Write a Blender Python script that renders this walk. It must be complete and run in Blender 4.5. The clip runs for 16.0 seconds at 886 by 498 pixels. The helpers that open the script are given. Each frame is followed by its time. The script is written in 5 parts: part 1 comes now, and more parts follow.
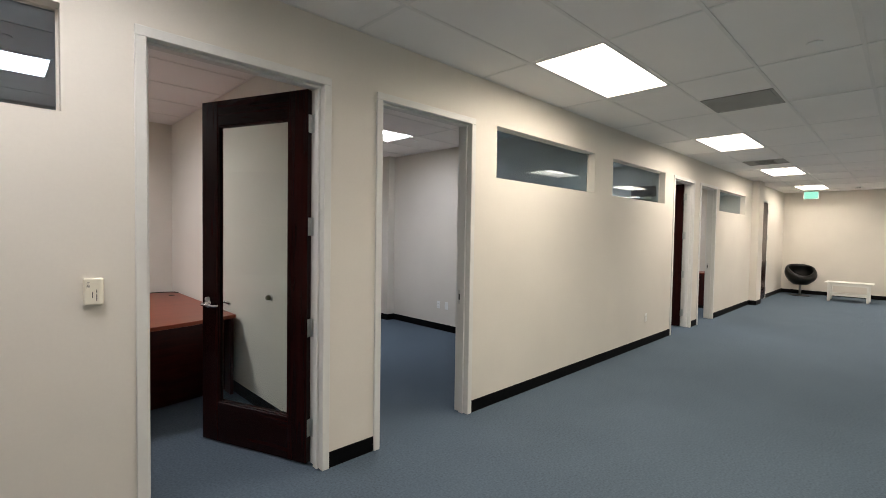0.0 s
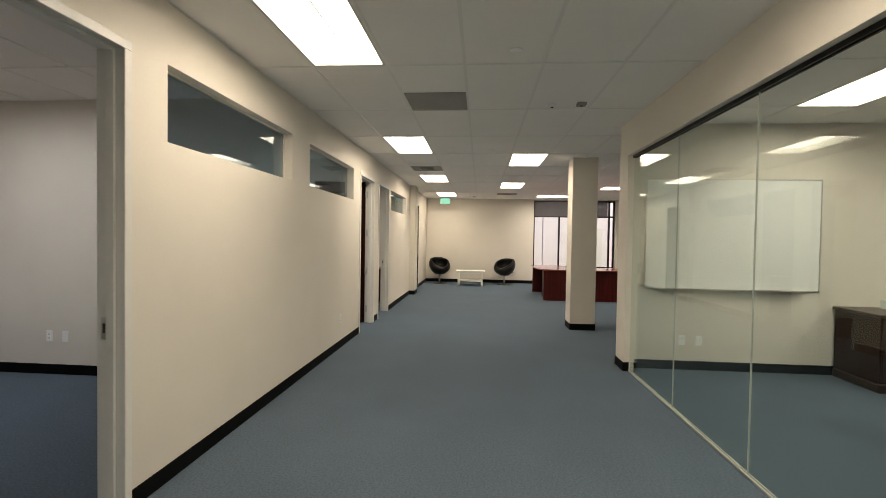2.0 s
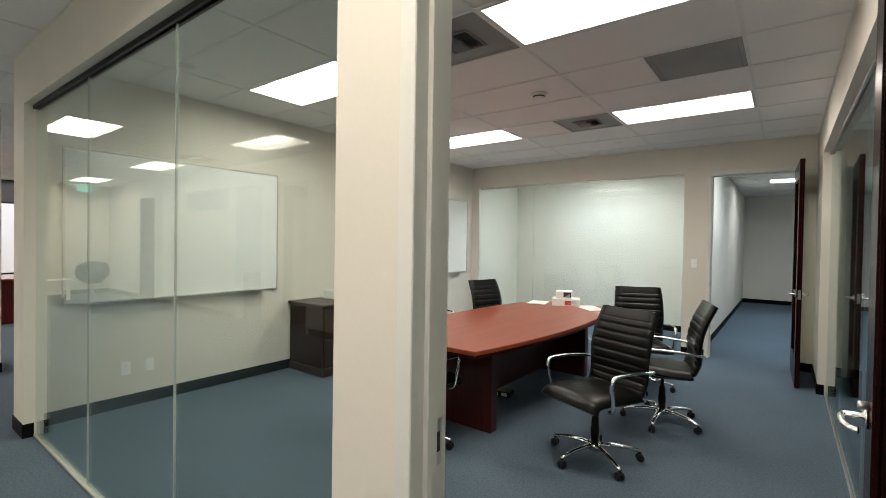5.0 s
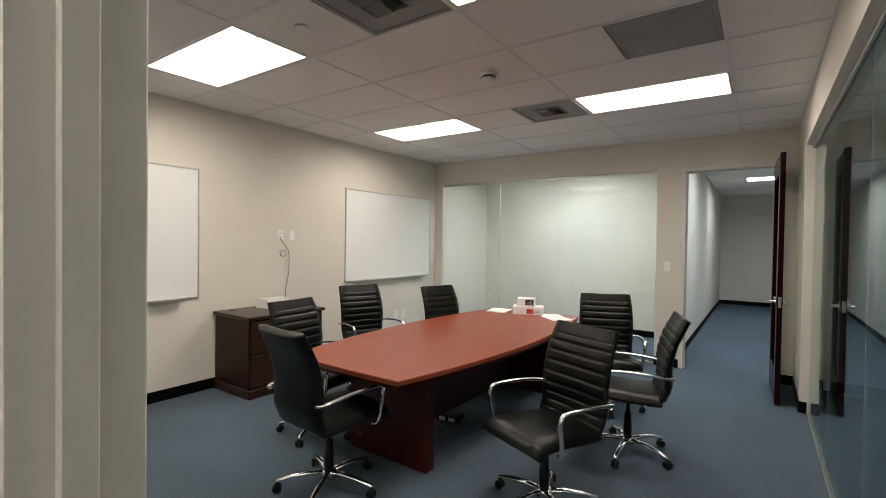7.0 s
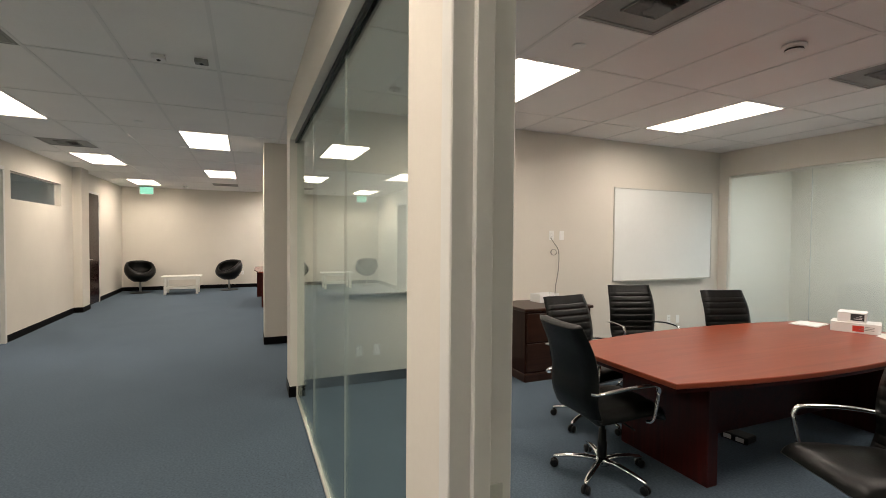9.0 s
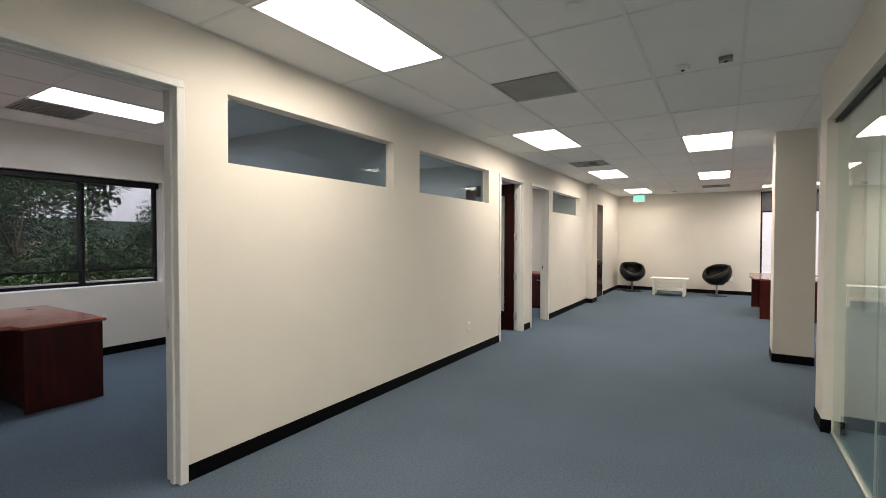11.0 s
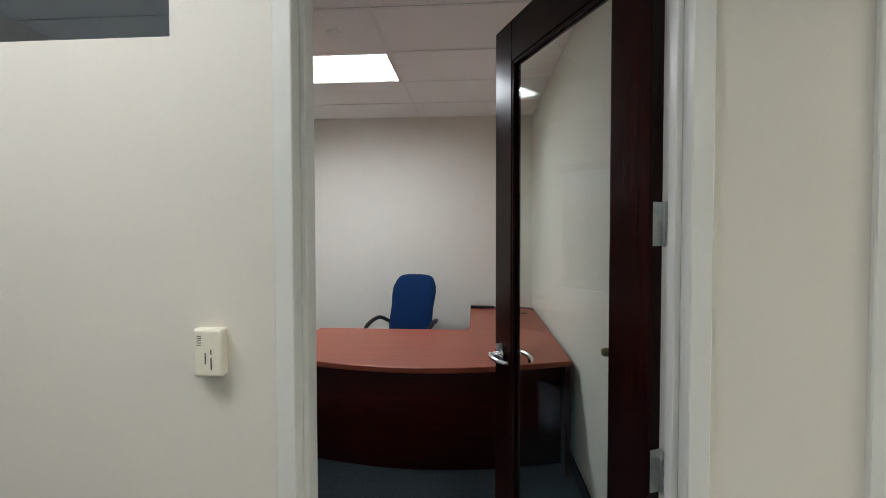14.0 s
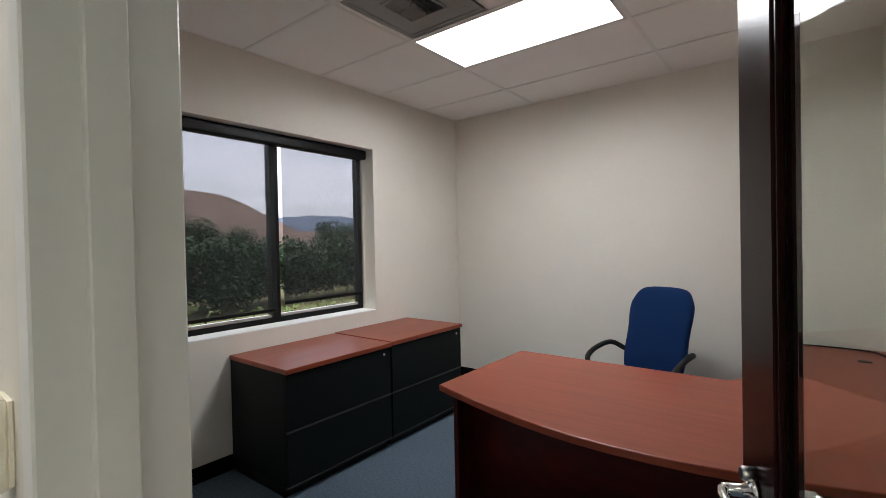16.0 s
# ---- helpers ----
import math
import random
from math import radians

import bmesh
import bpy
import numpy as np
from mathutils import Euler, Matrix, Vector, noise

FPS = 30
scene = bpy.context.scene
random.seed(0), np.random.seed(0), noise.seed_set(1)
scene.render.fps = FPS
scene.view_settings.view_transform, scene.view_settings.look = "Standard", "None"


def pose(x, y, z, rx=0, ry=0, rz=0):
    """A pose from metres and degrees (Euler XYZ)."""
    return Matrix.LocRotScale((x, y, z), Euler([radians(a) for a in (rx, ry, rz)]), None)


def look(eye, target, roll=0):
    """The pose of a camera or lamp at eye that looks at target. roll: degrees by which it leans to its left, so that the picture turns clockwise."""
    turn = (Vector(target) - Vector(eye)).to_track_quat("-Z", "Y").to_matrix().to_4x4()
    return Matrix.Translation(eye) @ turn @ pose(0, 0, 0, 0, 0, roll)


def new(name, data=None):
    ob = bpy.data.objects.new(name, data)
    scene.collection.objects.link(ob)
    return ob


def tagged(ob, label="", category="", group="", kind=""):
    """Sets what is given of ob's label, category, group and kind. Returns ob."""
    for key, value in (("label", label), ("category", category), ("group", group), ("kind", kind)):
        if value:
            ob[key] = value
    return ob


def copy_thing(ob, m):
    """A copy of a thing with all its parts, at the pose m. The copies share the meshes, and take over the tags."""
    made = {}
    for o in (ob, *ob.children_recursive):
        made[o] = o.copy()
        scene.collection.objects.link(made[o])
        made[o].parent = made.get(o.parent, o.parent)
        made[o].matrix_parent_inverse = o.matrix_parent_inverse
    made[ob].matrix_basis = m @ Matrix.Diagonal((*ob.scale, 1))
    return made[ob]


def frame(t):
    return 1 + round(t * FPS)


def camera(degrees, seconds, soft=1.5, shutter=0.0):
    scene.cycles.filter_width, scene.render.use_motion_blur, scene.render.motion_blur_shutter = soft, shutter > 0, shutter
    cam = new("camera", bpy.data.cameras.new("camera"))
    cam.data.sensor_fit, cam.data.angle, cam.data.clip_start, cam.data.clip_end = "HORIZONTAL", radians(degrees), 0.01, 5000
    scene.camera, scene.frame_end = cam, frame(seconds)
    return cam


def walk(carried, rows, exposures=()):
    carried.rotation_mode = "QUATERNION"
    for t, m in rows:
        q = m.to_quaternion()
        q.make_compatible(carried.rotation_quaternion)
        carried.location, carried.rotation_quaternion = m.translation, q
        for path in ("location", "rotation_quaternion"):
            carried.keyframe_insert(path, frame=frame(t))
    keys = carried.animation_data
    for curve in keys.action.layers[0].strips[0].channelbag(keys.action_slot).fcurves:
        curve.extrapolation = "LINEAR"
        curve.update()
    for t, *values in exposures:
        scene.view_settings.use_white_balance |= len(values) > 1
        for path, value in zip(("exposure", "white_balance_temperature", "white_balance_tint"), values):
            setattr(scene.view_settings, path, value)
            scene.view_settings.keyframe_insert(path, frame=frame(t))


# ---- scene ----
cam = camera(88.3, 16.0, soft=0.6)
PATH = [
    (0, (0.053, 0.053, 1.526), (1.45, 1.483, 1.46), 0.9),
    (0.5, (0.206, 0.291, 1.517), (1.789, 1.512, 1.458), 0.6),
    (1, (0.36, 0.469, 1.489), (2.16, 1.34, 1.443), 0.7),
    (1.5, (0.507, 0.65, 1.481), (2.437, 1.173, 1.436), 0.7),
    (2, (0.656, 0.783, 1.488), (2.649, 0.946, 1.441), 0.9),
    (2.5, (0.816, 0.871, 1.492), (2.807, 0.678, 1.449), 0.8),
    (3, (1.032, 0.801, 1.491), (2.962, 0.279, 1.447), 0.9),
    (3.5, (1.251, 0.695, 1.481), (3.047, -0.184, 1.437), 0.9),
    (4, (1.43, 0.542, 1.507), (3.024, -0.664, 1.461), 1.0),
    (4.5, (1.463, 0.236, 1.504), (2.852, -1.203, 1.467), 0.9),
    (5, (1.543, -0.046, 1.496), (2.745, -1.645, 1.466), 0.9),
    (5.2, (1.578, -0.147, 1.488), (2.711, -1.795, 1.458), 0.7),
    (7.5, (1.580, -0.761, 1.547), (2.734, -2.394, 1.510), 1.0),
    (8, (1.531, -0.686, 1.549), (2.923, -2.122, 1.513), 0.8),
    (10.3, (1.416, -0.314, 1.552), (3.388, 0.012, 1.494), 0.2),
    (10.5, (1.418, -0.288, 1.542), (3.342, 0.256, 1.492), 0.2),
    (11, (1.370, -0.205, 1.521), (3.070, 0.847, 1.478), 0.1),
    (11.5, (1.288, -0.072, 1.531), (2.654, 1.388, 1.483), 0.4),
    (12, (1.157, 0.104, 1.516), (2.198, 1.811, 1.472), 0.4),
    (12.5, (1.059, 0.367, 1.509), (1.739, 2.247, 1.464), -0.0),
    (13, (1.049, 0.714, 1.537), (1.362, 2.689, 1.482), 0.2),
    (13.5, (1.036, 1.101, 1.532), (1.11, 3.098, 1.468), 0.4),
    (14, (1.019, 1.529, 1.532), (0.878, 3.523, 1.471), -0.1),
    (14.5, (1.074, 1.921, 1.514), (0.681, 3.882, 1.464), -1.3),
    (15, (1.139, 2.191, 1.513), (0.446, 4.067, 1.467), -1.1),
    (15.5, (1.164, 2.412, 1.5), (0.176, 4.151, 1.463), -1.2),
    (16, (1.206, 2.514, 1.493), (-0.024, 4.091, 1.466), -1.2),
]
EXPOSURES = [(0.0, 1.50, 6750, 15), (1.0, 1.46, 6900, 14), (1.5, 1.43, 7150, 14), (2.0, 1.22, 7500, 14), (2.5, 1.23, 7450, 14), (3.5, 1.22, 7150, 13), (5.0, 1.44, 6700, 11), (7.5, 1.23, 7000, 16),
             (8.0, 1.25, 7100, 17), (10.5, 1.42, 6800, 15), (11.5, 1.52, 6550, 14), (12.0, 1.32, 6450, 12), (12.5, 1.28, 6350, 11), (13.0, 1.42, 6150, 9), (13.5, 1.44, 6200, 7), (14.5, 1.41, 6330, 9), (15.5, 1.38, 6460, 12), (16.0, 1.35, 6520, 10)]
walk(cam, [(t, look(eye, target, roll)) for t, eye, target, roll in PATH], exposures=EXPOSURES)

# ---- world, sun and outdoor light ----
world = bpy.data.worlds.new("overcast_sky")
scene.world = world
world.use_nodes = True
wn, wl = world.node_tree.nodes, world.node_tree.links
sky = wn.new("ShaderNodeTexSky")
sky.sky_type = "NISHITA"
sky.sun_disc = False
sky.sun_elevation, sky.sun_rotation = radians(42), radians(200)
sky.dust_density, sky.ozone_density = 4.0, 1.0
cloud, band, blend = wn.new("ShaderNodeTexNoise"), wn.new("ShaderNodeMapRange"), wn.new("ShaderNodeMix")
cloud.inputs["Scale"].default_value, cloud.inputs["Detail"].default_value = 2.6, 5
spread = wn.new("ShaderNodeMapping")
spread.inputs["Scale"].default_value = (1, 1, 11)
wl.new(wn.new("ShaderNodeTexCoord").outputs["Generated"], spread.inputs[0]), wl.new(spread.outputs[0], cloud.inputs["Vector"])
band.inputs["From Min"].default_value, band.inputs["From Max"].default_value = 0.3, 0.7
band.inputs["To Min"].default_value, band.inputs["To Max"].default_value = 0.50, 1.0
wl.new(cloud.outputs["Fac"], band.inputs["Value"])
blend.data_type = "RGBA"
wl.new(band.outputs[0], blend.inputs["Factor"]), wl.new(sky.outputs[0], blend.inputs[6])
blend.inputs[7].default_value = (5.6, 5.3, 6.5, 1)
wl.new(blend.outputs[2], wn["Background"].inputs["Color"])
wn["Background"].inputs["Strength"].default_value = 0.15
sun_data = bpy.data.lights.new("sun", "SUN")
sun_data.energy, sun_data.angle, sun_data.color = 1.5, radians(20), (1.0, 0.96, 0.9)
sun = new("sun", sun_data)
sun.matrix_world = look((0, 0, 60), (14, 38, 0))
LAMP_CORRIDOR, LAMP_OFFICE, LAMP_CONF = 7.6, 9.2, 7.2
DIFFUSE_SHARE, LENS_SPREAD = 0.55, radians(170)  # a prismatic lens sends most of its light downwards


# ---- materials ----
def material(name, color, rough=0.5, metal=0.0, grain=0.0, scale=40.0, bump=0.0, bump_scale=200.0, coat=0.0, stain=0.0, spec=0.5, stretch=None):
    """A node material: base colour varied by a fine grain and a broad stain, with a fine relief."""
    m = bpy.data.materials.new(name)
    m.use_nodes = True
    n, l = m.node_tree.nodes, m.node_tree.links
    b = n["Principled BSDF"]
    b.inputs["Roughness"].default_value, b.inputs["Metallic"].default_value = rough, metal
    b.inputs["Specular IOR Level"].default_value = spec
    b.inputs["Coat Weight"].default_value, b.inputs["Coat Roughness"].default_value = coat, 0.12
    b.inputs["Base Color"].default_value = (*color, 1)
    place = n.new("ShaderNodeTexCoord").outputs["Object"]
    if stretch:
        mp = n.new("ShaderNodeMapping")
        mp.inputs["Scale"].default_value = stretch
        l.new(place, mp.inputs["Vector"])
        place = mp.outputs[0]
    if grain or stain:
        fine, broad = n.new("ShaderNodeTexNoise"), n.new("ShaderNodeTexNoise")
        fine.inputs["Scale"].default_value, fine.inputs["Detail"].default_value = scale, 6
        broad.inputs["Scale"].default_value, broad.inputs["Detail"].default_value = 1.7, 3
        value = None
        for tex, amount in ((fine, grain), (broad, stain)):
            l.new(place, tex.inputs["Vector"])
            r = n.new("ShaderNodeMapRange")
            r.inputs["From Min"].default_value, r.inputs["From Max"].default_value = 0.25, 0.75
            r.inputs["To Min"].default_value, r.inputs["To Max"].default_value = 1 - amount, 1 + amount
            l.new(tex.outputs["Fac"], r.inputs["Value"])
            if value is None:
                value = r.outputs[0]
            else:
                mul = n.new("ShaderNodeMath")
                mul.operation = "MULTIPLY"
                l.new(value, mul.inputs[0]), l.new(r.outputs[0], mul.inputs[1])
                value = mul.outputs[0]
        vm = n.new("ShaderNodeVectorMath")
        vm.operation = "SCALE"
        vm.inputs[0].default_value = color
        l.new(value, vm.inputs["Scale"])
        l.new(vm.outputs[0], b.inputs["Base Color"])
    if bump:
        t, bp = n.new("ShaderNodeTexNoise"), n.new("ShaderNodeBump")
        t.inputs["Scale"].default_value, t.inputs["Detail"].default_value = bump_scale, 4
        bp.inputs["Strength"].default_value, bp.inputs["Distance"].default_value = bump, 0.003
        l.new(place, t.inputs["Vector"]), l.new(t.outputs["Fac"], bp.inputs["Height"]), l.new(bp.outputs[0], b.inputs["Normal"])
    return m


def wood(name, dark, light, rough, coat, axis, spec=0.5):
    """Veneer with long grain along an axis."""
    m = material(name, light, rough=rough, coat=coat, spec=spec)
    n, l = m.node_tree.nodes, m.node_tree.links
    mp, t, ramp = n.new("ShaderNodeMapping"), n.new("ShaderNodeTexNoise"), n.new("ShaderNodeValToRGB")
    t2 = n.new("ShaderNodeTexNoise")
    s = [26.0, 26.0, 26.0]
    s[axis] = 1.3
    mp.inputs["Scale"].default_value = s
    t.inputs["Scale"].default_value, t.inputs["Detail"].default_value, t.inputs["Distortion"].default_value = 1.0, 8, 0.6
    t2.inputs["Scale"].default_value = 3.0
    mixer = n.new("ShaderNodeMath")
    mixer.operation = "MULTIPLY_ADD"
    mixer.inputs[1].default_value = 0.3
    ramp.color_ramp.elements[0].position, ramp.color_ramp.elements[1].position = 0.35, 0.85
    ramp.color_ramp.elements[0].color, ramp.color_ramp.elements[1].color = (*dark, 1), (*light, 1)
    src = n["Texture Coordinate"].outputs["Object"]
    l.new(src, mp.inputs[0]), l.new(mp.outputs[0], t.inputs["Vector"]), l.new(src, t2.inputs["Vector"])
    l.new(t2.outputs["Fac"], mixer.inputs[0]), l.new(t.outputs["Fac"], mixer.inputs[2])
    l.new(mixer.outputs[0], ramp.inputs[0])
    l.new(ramp.outputs[0], n["Principled BSDF"].inputs["Base Color"])
    return m


def glass(name, tint, ior=1.45, rough=0.0):
    """Thin clear glass: see-through, with a mirror gloss that grows at grazing angles."""
    m = bpy.data.materials.new(name)
    m.use_nodes = True
    n, l = m.node_tree.nodes, m.node_tree.links
    n.remove(n["Principled BSDF"])
    clear, gloss, mix = n.new("ShaderNodeBsdfTransparent"), n.new("ShaderNodeBsdfGlossy"), n.new("ShaderNodeMixShader")
    facing, power, scale = n.new("ShaderNodeLayerWeight"), n.new("ShaderNodeMath"), n.new("ShaderNodeMath")
    clear.inputs[0].default_value, gloss.inputs["Roughness"].default_value = (*tint, 1), rough
    gloss.inputs["Color"].default_value = (0.9, 0.95, 0.93, 1)
    f0 = ((ior - 1) / (ior + 1)) ** 2
    facing.inputs["Blend"].default_value = 0.5
    power.operation, power.inputs[1].default_value = "POWER", 5.0
    scale.operation, scale.inputs[1].default_value, scale.inputs[2].default_value = "MULTIPLY_ADD", 1 - f0, f0
    l.new(facing.outputs["Facing"], power.inputs[0]), l.new(power.outputs[0], scale.inputs[0])
    l.new(scale.outputs[0], mix.inputs[0]), l.new(clear.outputs[0], mix.inputs[1]), l.new(gloss.outputs[0], mix.inputs[2])
    l.new(mix.outputs[0], n["Material Output"].inputs["Surface"])
    return m


def screen_cloth(name, color, see):
    """Dark woven solar shade that lets part of the view through."""
    m = bpy.data.materials.new(name)
    m.use_nodes = True
    n, l = m.node_tree.nodes, m.node_tree.links
    b = n["Principled BSDF"]
    b.inputs["Base Color"].default_value, b.inputs["Roughness"].default_value = (*color, 1), 0.8
    clear, mix = n.new("ShaderNodeBsdfTransparent"), n.new("ShaderNodeMixShader")
    mix.inputs[0].default_value = see
    l.new(b.outputs[0], mix.inputs[1]), l.new(clear.outputs[0], mix.inputs[2]), l.new(mix.outputs[0], n["Material Output"].inputs["Surface"])
    return m


LENS_LIGHT = {}


def lens_glow(name, color, strength):
    """A prismatic lens: its own even glow, and the tint and radiance of the light that it throws down."""
    m = glow(name, color, strength * DIFFUSE_SHARE)
    LENS_LIGHT[m.name] = (color, strength * (1 - DIFFUSE_SHARE))
    return m


def glow(name, color, strength):
    m = bpy.data.materials.new(name)
    m.use_nodes = True
    n, l = m.node_tree.nodes, m.node_tree.links
    n.remove(n["Principled BSDF"])
    e = n.new("ShaderNodeEmission")
    e.inputs[0].default_value, e.inputs[1].default_value = (*color, 1), strength
    l.new(e.outputs[0], n["Material Output"].inputs["Surface"])
    return m


WALL = material("wall_paint", (0.72, 0.68, 0.605), rough=0.62, grain=0.012, scale=60, stain=0.03, bump=0.12, bump_scale=260, spec=0.35)
CARPET = material("carpet", (0.095, 0.130, 0.165), rough=0.95, grain=0.27, scale=70, stain=0.05, bump=1.0, bump_scale=500, spec=0.1)
TILE = material("ceiling_tile", (0.92, 0.90, 0.87), rough=0.92, grain=0.05, scale=160, stain=0.025, bump=0.35, bump_scale=240, spec=0.15)
TBAR = material("grid_bar", (0.83, 0.815, 0.785), rough=0.26, spec=0.45)
GRID = material("grid_bar_matt", (0.84, 0.825, 0.795), rough=0.5, spec=0.2)
BASE = material("black_vinyl", (0.003, 0.003, 0.0034), rough=0.55, grain=0.1, scale=30, bump=0.1, bump_scale=60, spec=0.08)
FRAME = material("frame_paint", (0.715, 0.71, 0.668), rough=0.38, grain=0.02, scale=30, stain=0.03, bump=0.05, bump_scale=120)
WHITE = material("white_plastic", (0.87, 0.87, 0.84), rough=0.4, grain=0.01, scale=40)
CREAM = material("cream_plastic", (0.82, 0.77, 0.63), rough=0.45, grain=0.02, scale=50)
SEAL = material("clear_silicone", (0.50, 0.52, 0.49), rough=0.25)
OLIVE = material("worn_rubber", (0.10, 0.09, 0.045), rough=0.6)
SLOT = material("dark_slot", (0.03, 0.03, 0.03), rough=0.6)
DOORWOOD_Z = wood("mahogany_door", (0.0035, 0.0008, 0.0007), (0.022, 0.0034, 0.0026), 0.24, 0.03, 2, 0.13)
DOORWOOD_X = wood("mahogany_rail", (0.0035, 0.0008, 0.0007), (0.020, 0.0032, 0.0024), 0.24, 0.03, 0, 0.13)
CHERRY_X = wood("cherry_veneer", (0.195, 0.040, 0.019), (0.275, 0.060, 0.029), 0.36, 0.05, 0, 0.30)
CHERRY_Y = wood("cherry_veneer_cross", (0.195, 0.040, 0.019), (0.275, 0.060, 0.029), 0.36, 0.05, 1, 0.30)
MAHOG_X = wood("mahogany_panel", (0.022, 0.0022, 0.0018), (0.062, 0.0064, 0.0046), 0.36, 0.05, 0, 0.28)
MAHOG_Z = wood("mahogany_panel_upright", (0.022, 0.0022, 0.0018), (0.062, 0.0064, 0.0046), 0.36, 0.05, 2, 0.28)
CHERRY_GLOSS = wood("polished_cherry", (0.195, 0.040, 0.019), (0.275, 0.060, 0.029), 0.24, 0.5, 1, 0.5)
REDWOOD_Z = wood("red_mahogany", (0.035, 0.0035, 0.0025), (0.105, 0.0095, 0.0065), 0.36, 0.05, 2, 0.28)
WALNUT_Y = wood("dark_walnut", (0.016, 0.006, 0.0038), (0.042, 0.017, 0.010), 0.34, 0.08, 1, 0.35)
WALNUT_Z = wood("dark_walnut_upright", (0.013, 0.0045, 0.0028), (0.032, 0.0105, 0.0062), 0.36, 0.03, 2, 0.18)
CHROME = material("chrome", (0.78, 0.78, 0.78), rough=0.14, metal=1.0)
STEEL = material("satin_steel", (0.60, 0.60, 0.58), rough=0.3, metal=1.0, grain=0.05, scale=90)
HINGE = material("dull_hinge_steel", (0.56, 0.58, 0.56), rough=0.45, metal=1.0, grain=0.05, scale=90)
ALU = material("brushed_aluminium", (0.62, 0.61, 0.57), rough=0.36, metal=0.8, grain=0.06, scale=80)
BLACK = material("black_plastic", (0.004, 0.004, 0.0044), rough=0.42, grain=0.1, scale=60, spec=0.35)
LEATHER = material("black_leather", (0.0026, 0.0029, 0.0024), rough=0.34, grain=0.15, scale=70, bump=0.3, bump_scale=350, spec=0.26)
BLUE = material("blue_fabric", (0.003, 0.020, 0.078), rough=0.95, grain=0.25, scale=300, bump=0.6, bump_scale=500, spec=0.2)
CHARCOAL = material("charcoal_steel", (0.006, 0.0085, 0.0082), rough=0.5, grain=0.04, scale=90, bump=0.06, bump_scale=300, spec=0.16)
BRONZE = material("dark_bronze", (0.0045, 0.0045, 0.005), rough=0.42, grain=0.05, scale=50, spec=0.2)
BOARD = material("whiteboard", (0.82, 0.84, 0.82), rough=0.16, grain=0.008, scale=12, stain=0.015)
PAINTWHITE = material("white_wood_paint", (0.80, 0.79, 0.74), rough=0.45, grain=0.02, scale=25, bump=0.1, bump_scale=90)
SILL = material("white_sill", (0.80, 0.79, 0.78), rough=0.5, grain=0.015, scale=30)
PAPER = material("white_paper", (0.80, 0.80, 0.78), rough=0.8, grain=0.015, scale=40)
RED = material("red_print", (0.62, 0.05, 0.03), rough=0.5)
GREYVENT = material("vent_enamel", (0.29, 0.285, 0.265), rough=0.55, grain=0.05, scale=60, stain=0.16)
DARKVENT = material("vent_throat", (0.36, 0.35, 0.33), rough=0.7)
CABLE = material("grey_cable", (0.30, 0.28, 0.25), rough=0.5)
GLASS = glass("clear_glass", (0.93, 0.965, 0.94), ior=1.38)
# Cool daylight of the west room is put into this glass tint.
GLASS_BLUE = glass("cool_daylight_glass", (0.74, 0.83, 0.87), ior=1.55)
# Glass tint, deepened to carry the dim cool light of the offices behind.
GLASS_CLERE = glass("dim_tinted_glass", (0.68, 0.77, 0.83))
GLASS_TALL = glass("greenish_glass", (0.905, 0.955, 0.935), ior=1.38)
GLASS_FAR = glass("neutral_glass", (0.95, 0.97, 0.965), ior=1.45)
SHADE = screen_cloth("solar_shade", (0.022, 0.026, 0.027), 0.58)
SHADE_MAUVE = screen_cloth("solar_shade_grey", (0.10, 0.09, 0.095), 0.24)
LENS_W = lens_glow("lens_warm", (1.0, 0.935, 0.82), LAMP_CORRIDOR)
LENS_C = lens_glow("lens_cool", (0.925, 0.945, 1.0), LAMP_OFFICE)
LENS_2 = lens_glow("lens_blue", (0.84, 0.90, 1.0), LAMP_OFFICE * 0.80)
LENS_B = lens_glow("lens_back", (0.82, 0.93, 1.0), 8.0)
LENS_N = lens_glow("lens_back_unseen", (0.76, 0.90, 1.0), 11.0)
LENS_O = lens_glow("lens_open_office", (1.0, 0.955, 0.88), LAMP_CORRIDOR * 1.6)
LENS_D = lens_glow("lens_daylight", (0.98, 0.98, 1.0), 5.0)
LENS_F = lens_glow("lens_far", (0.78, 0.92, 1.0), 14.0)
LENS_R = lens_glow("lens_neutral", (1.0, 0.95, 0.87), LAMP_CONF)
EXITGLOW = glow("exit_green", (0.30, 0.85, 0.62), 0.42)


# ---- building helpers ----
def solid(bm, x0, x1, y0, y1, z0, z1, bevel=0.0, seg=2):
    """A box in bm, with rounded edges if asked."""
    vs = [bm.verts.new((x, y, z)) for x in (x0, x1) for y in (y0, y1) for z in (z0, z1)]
    a, b, c, d, e, f, g, h = vs
    faces = [bm.faces.new(q) for q in ((a, b, d, c), (e, g, h, f), (a, e, f, b), (c, d, h, g), (a, c, g, e), (b, f, h, d))]
    if bevel:
        edges = list({ed for fc in faces for ed in fc.edges})
        bmesh.ops.bevel(bm, geom=edges, offset=bevel, segments=seg, affect="EDGES", profile=0.5)
    return bm


def block(x0, x1, y0, y1, z0, z1, bevel=0.0, seg=2):
    return solid(bmesh.new(), x0, x1, y0, y1, z0, z1, bevel, seg)


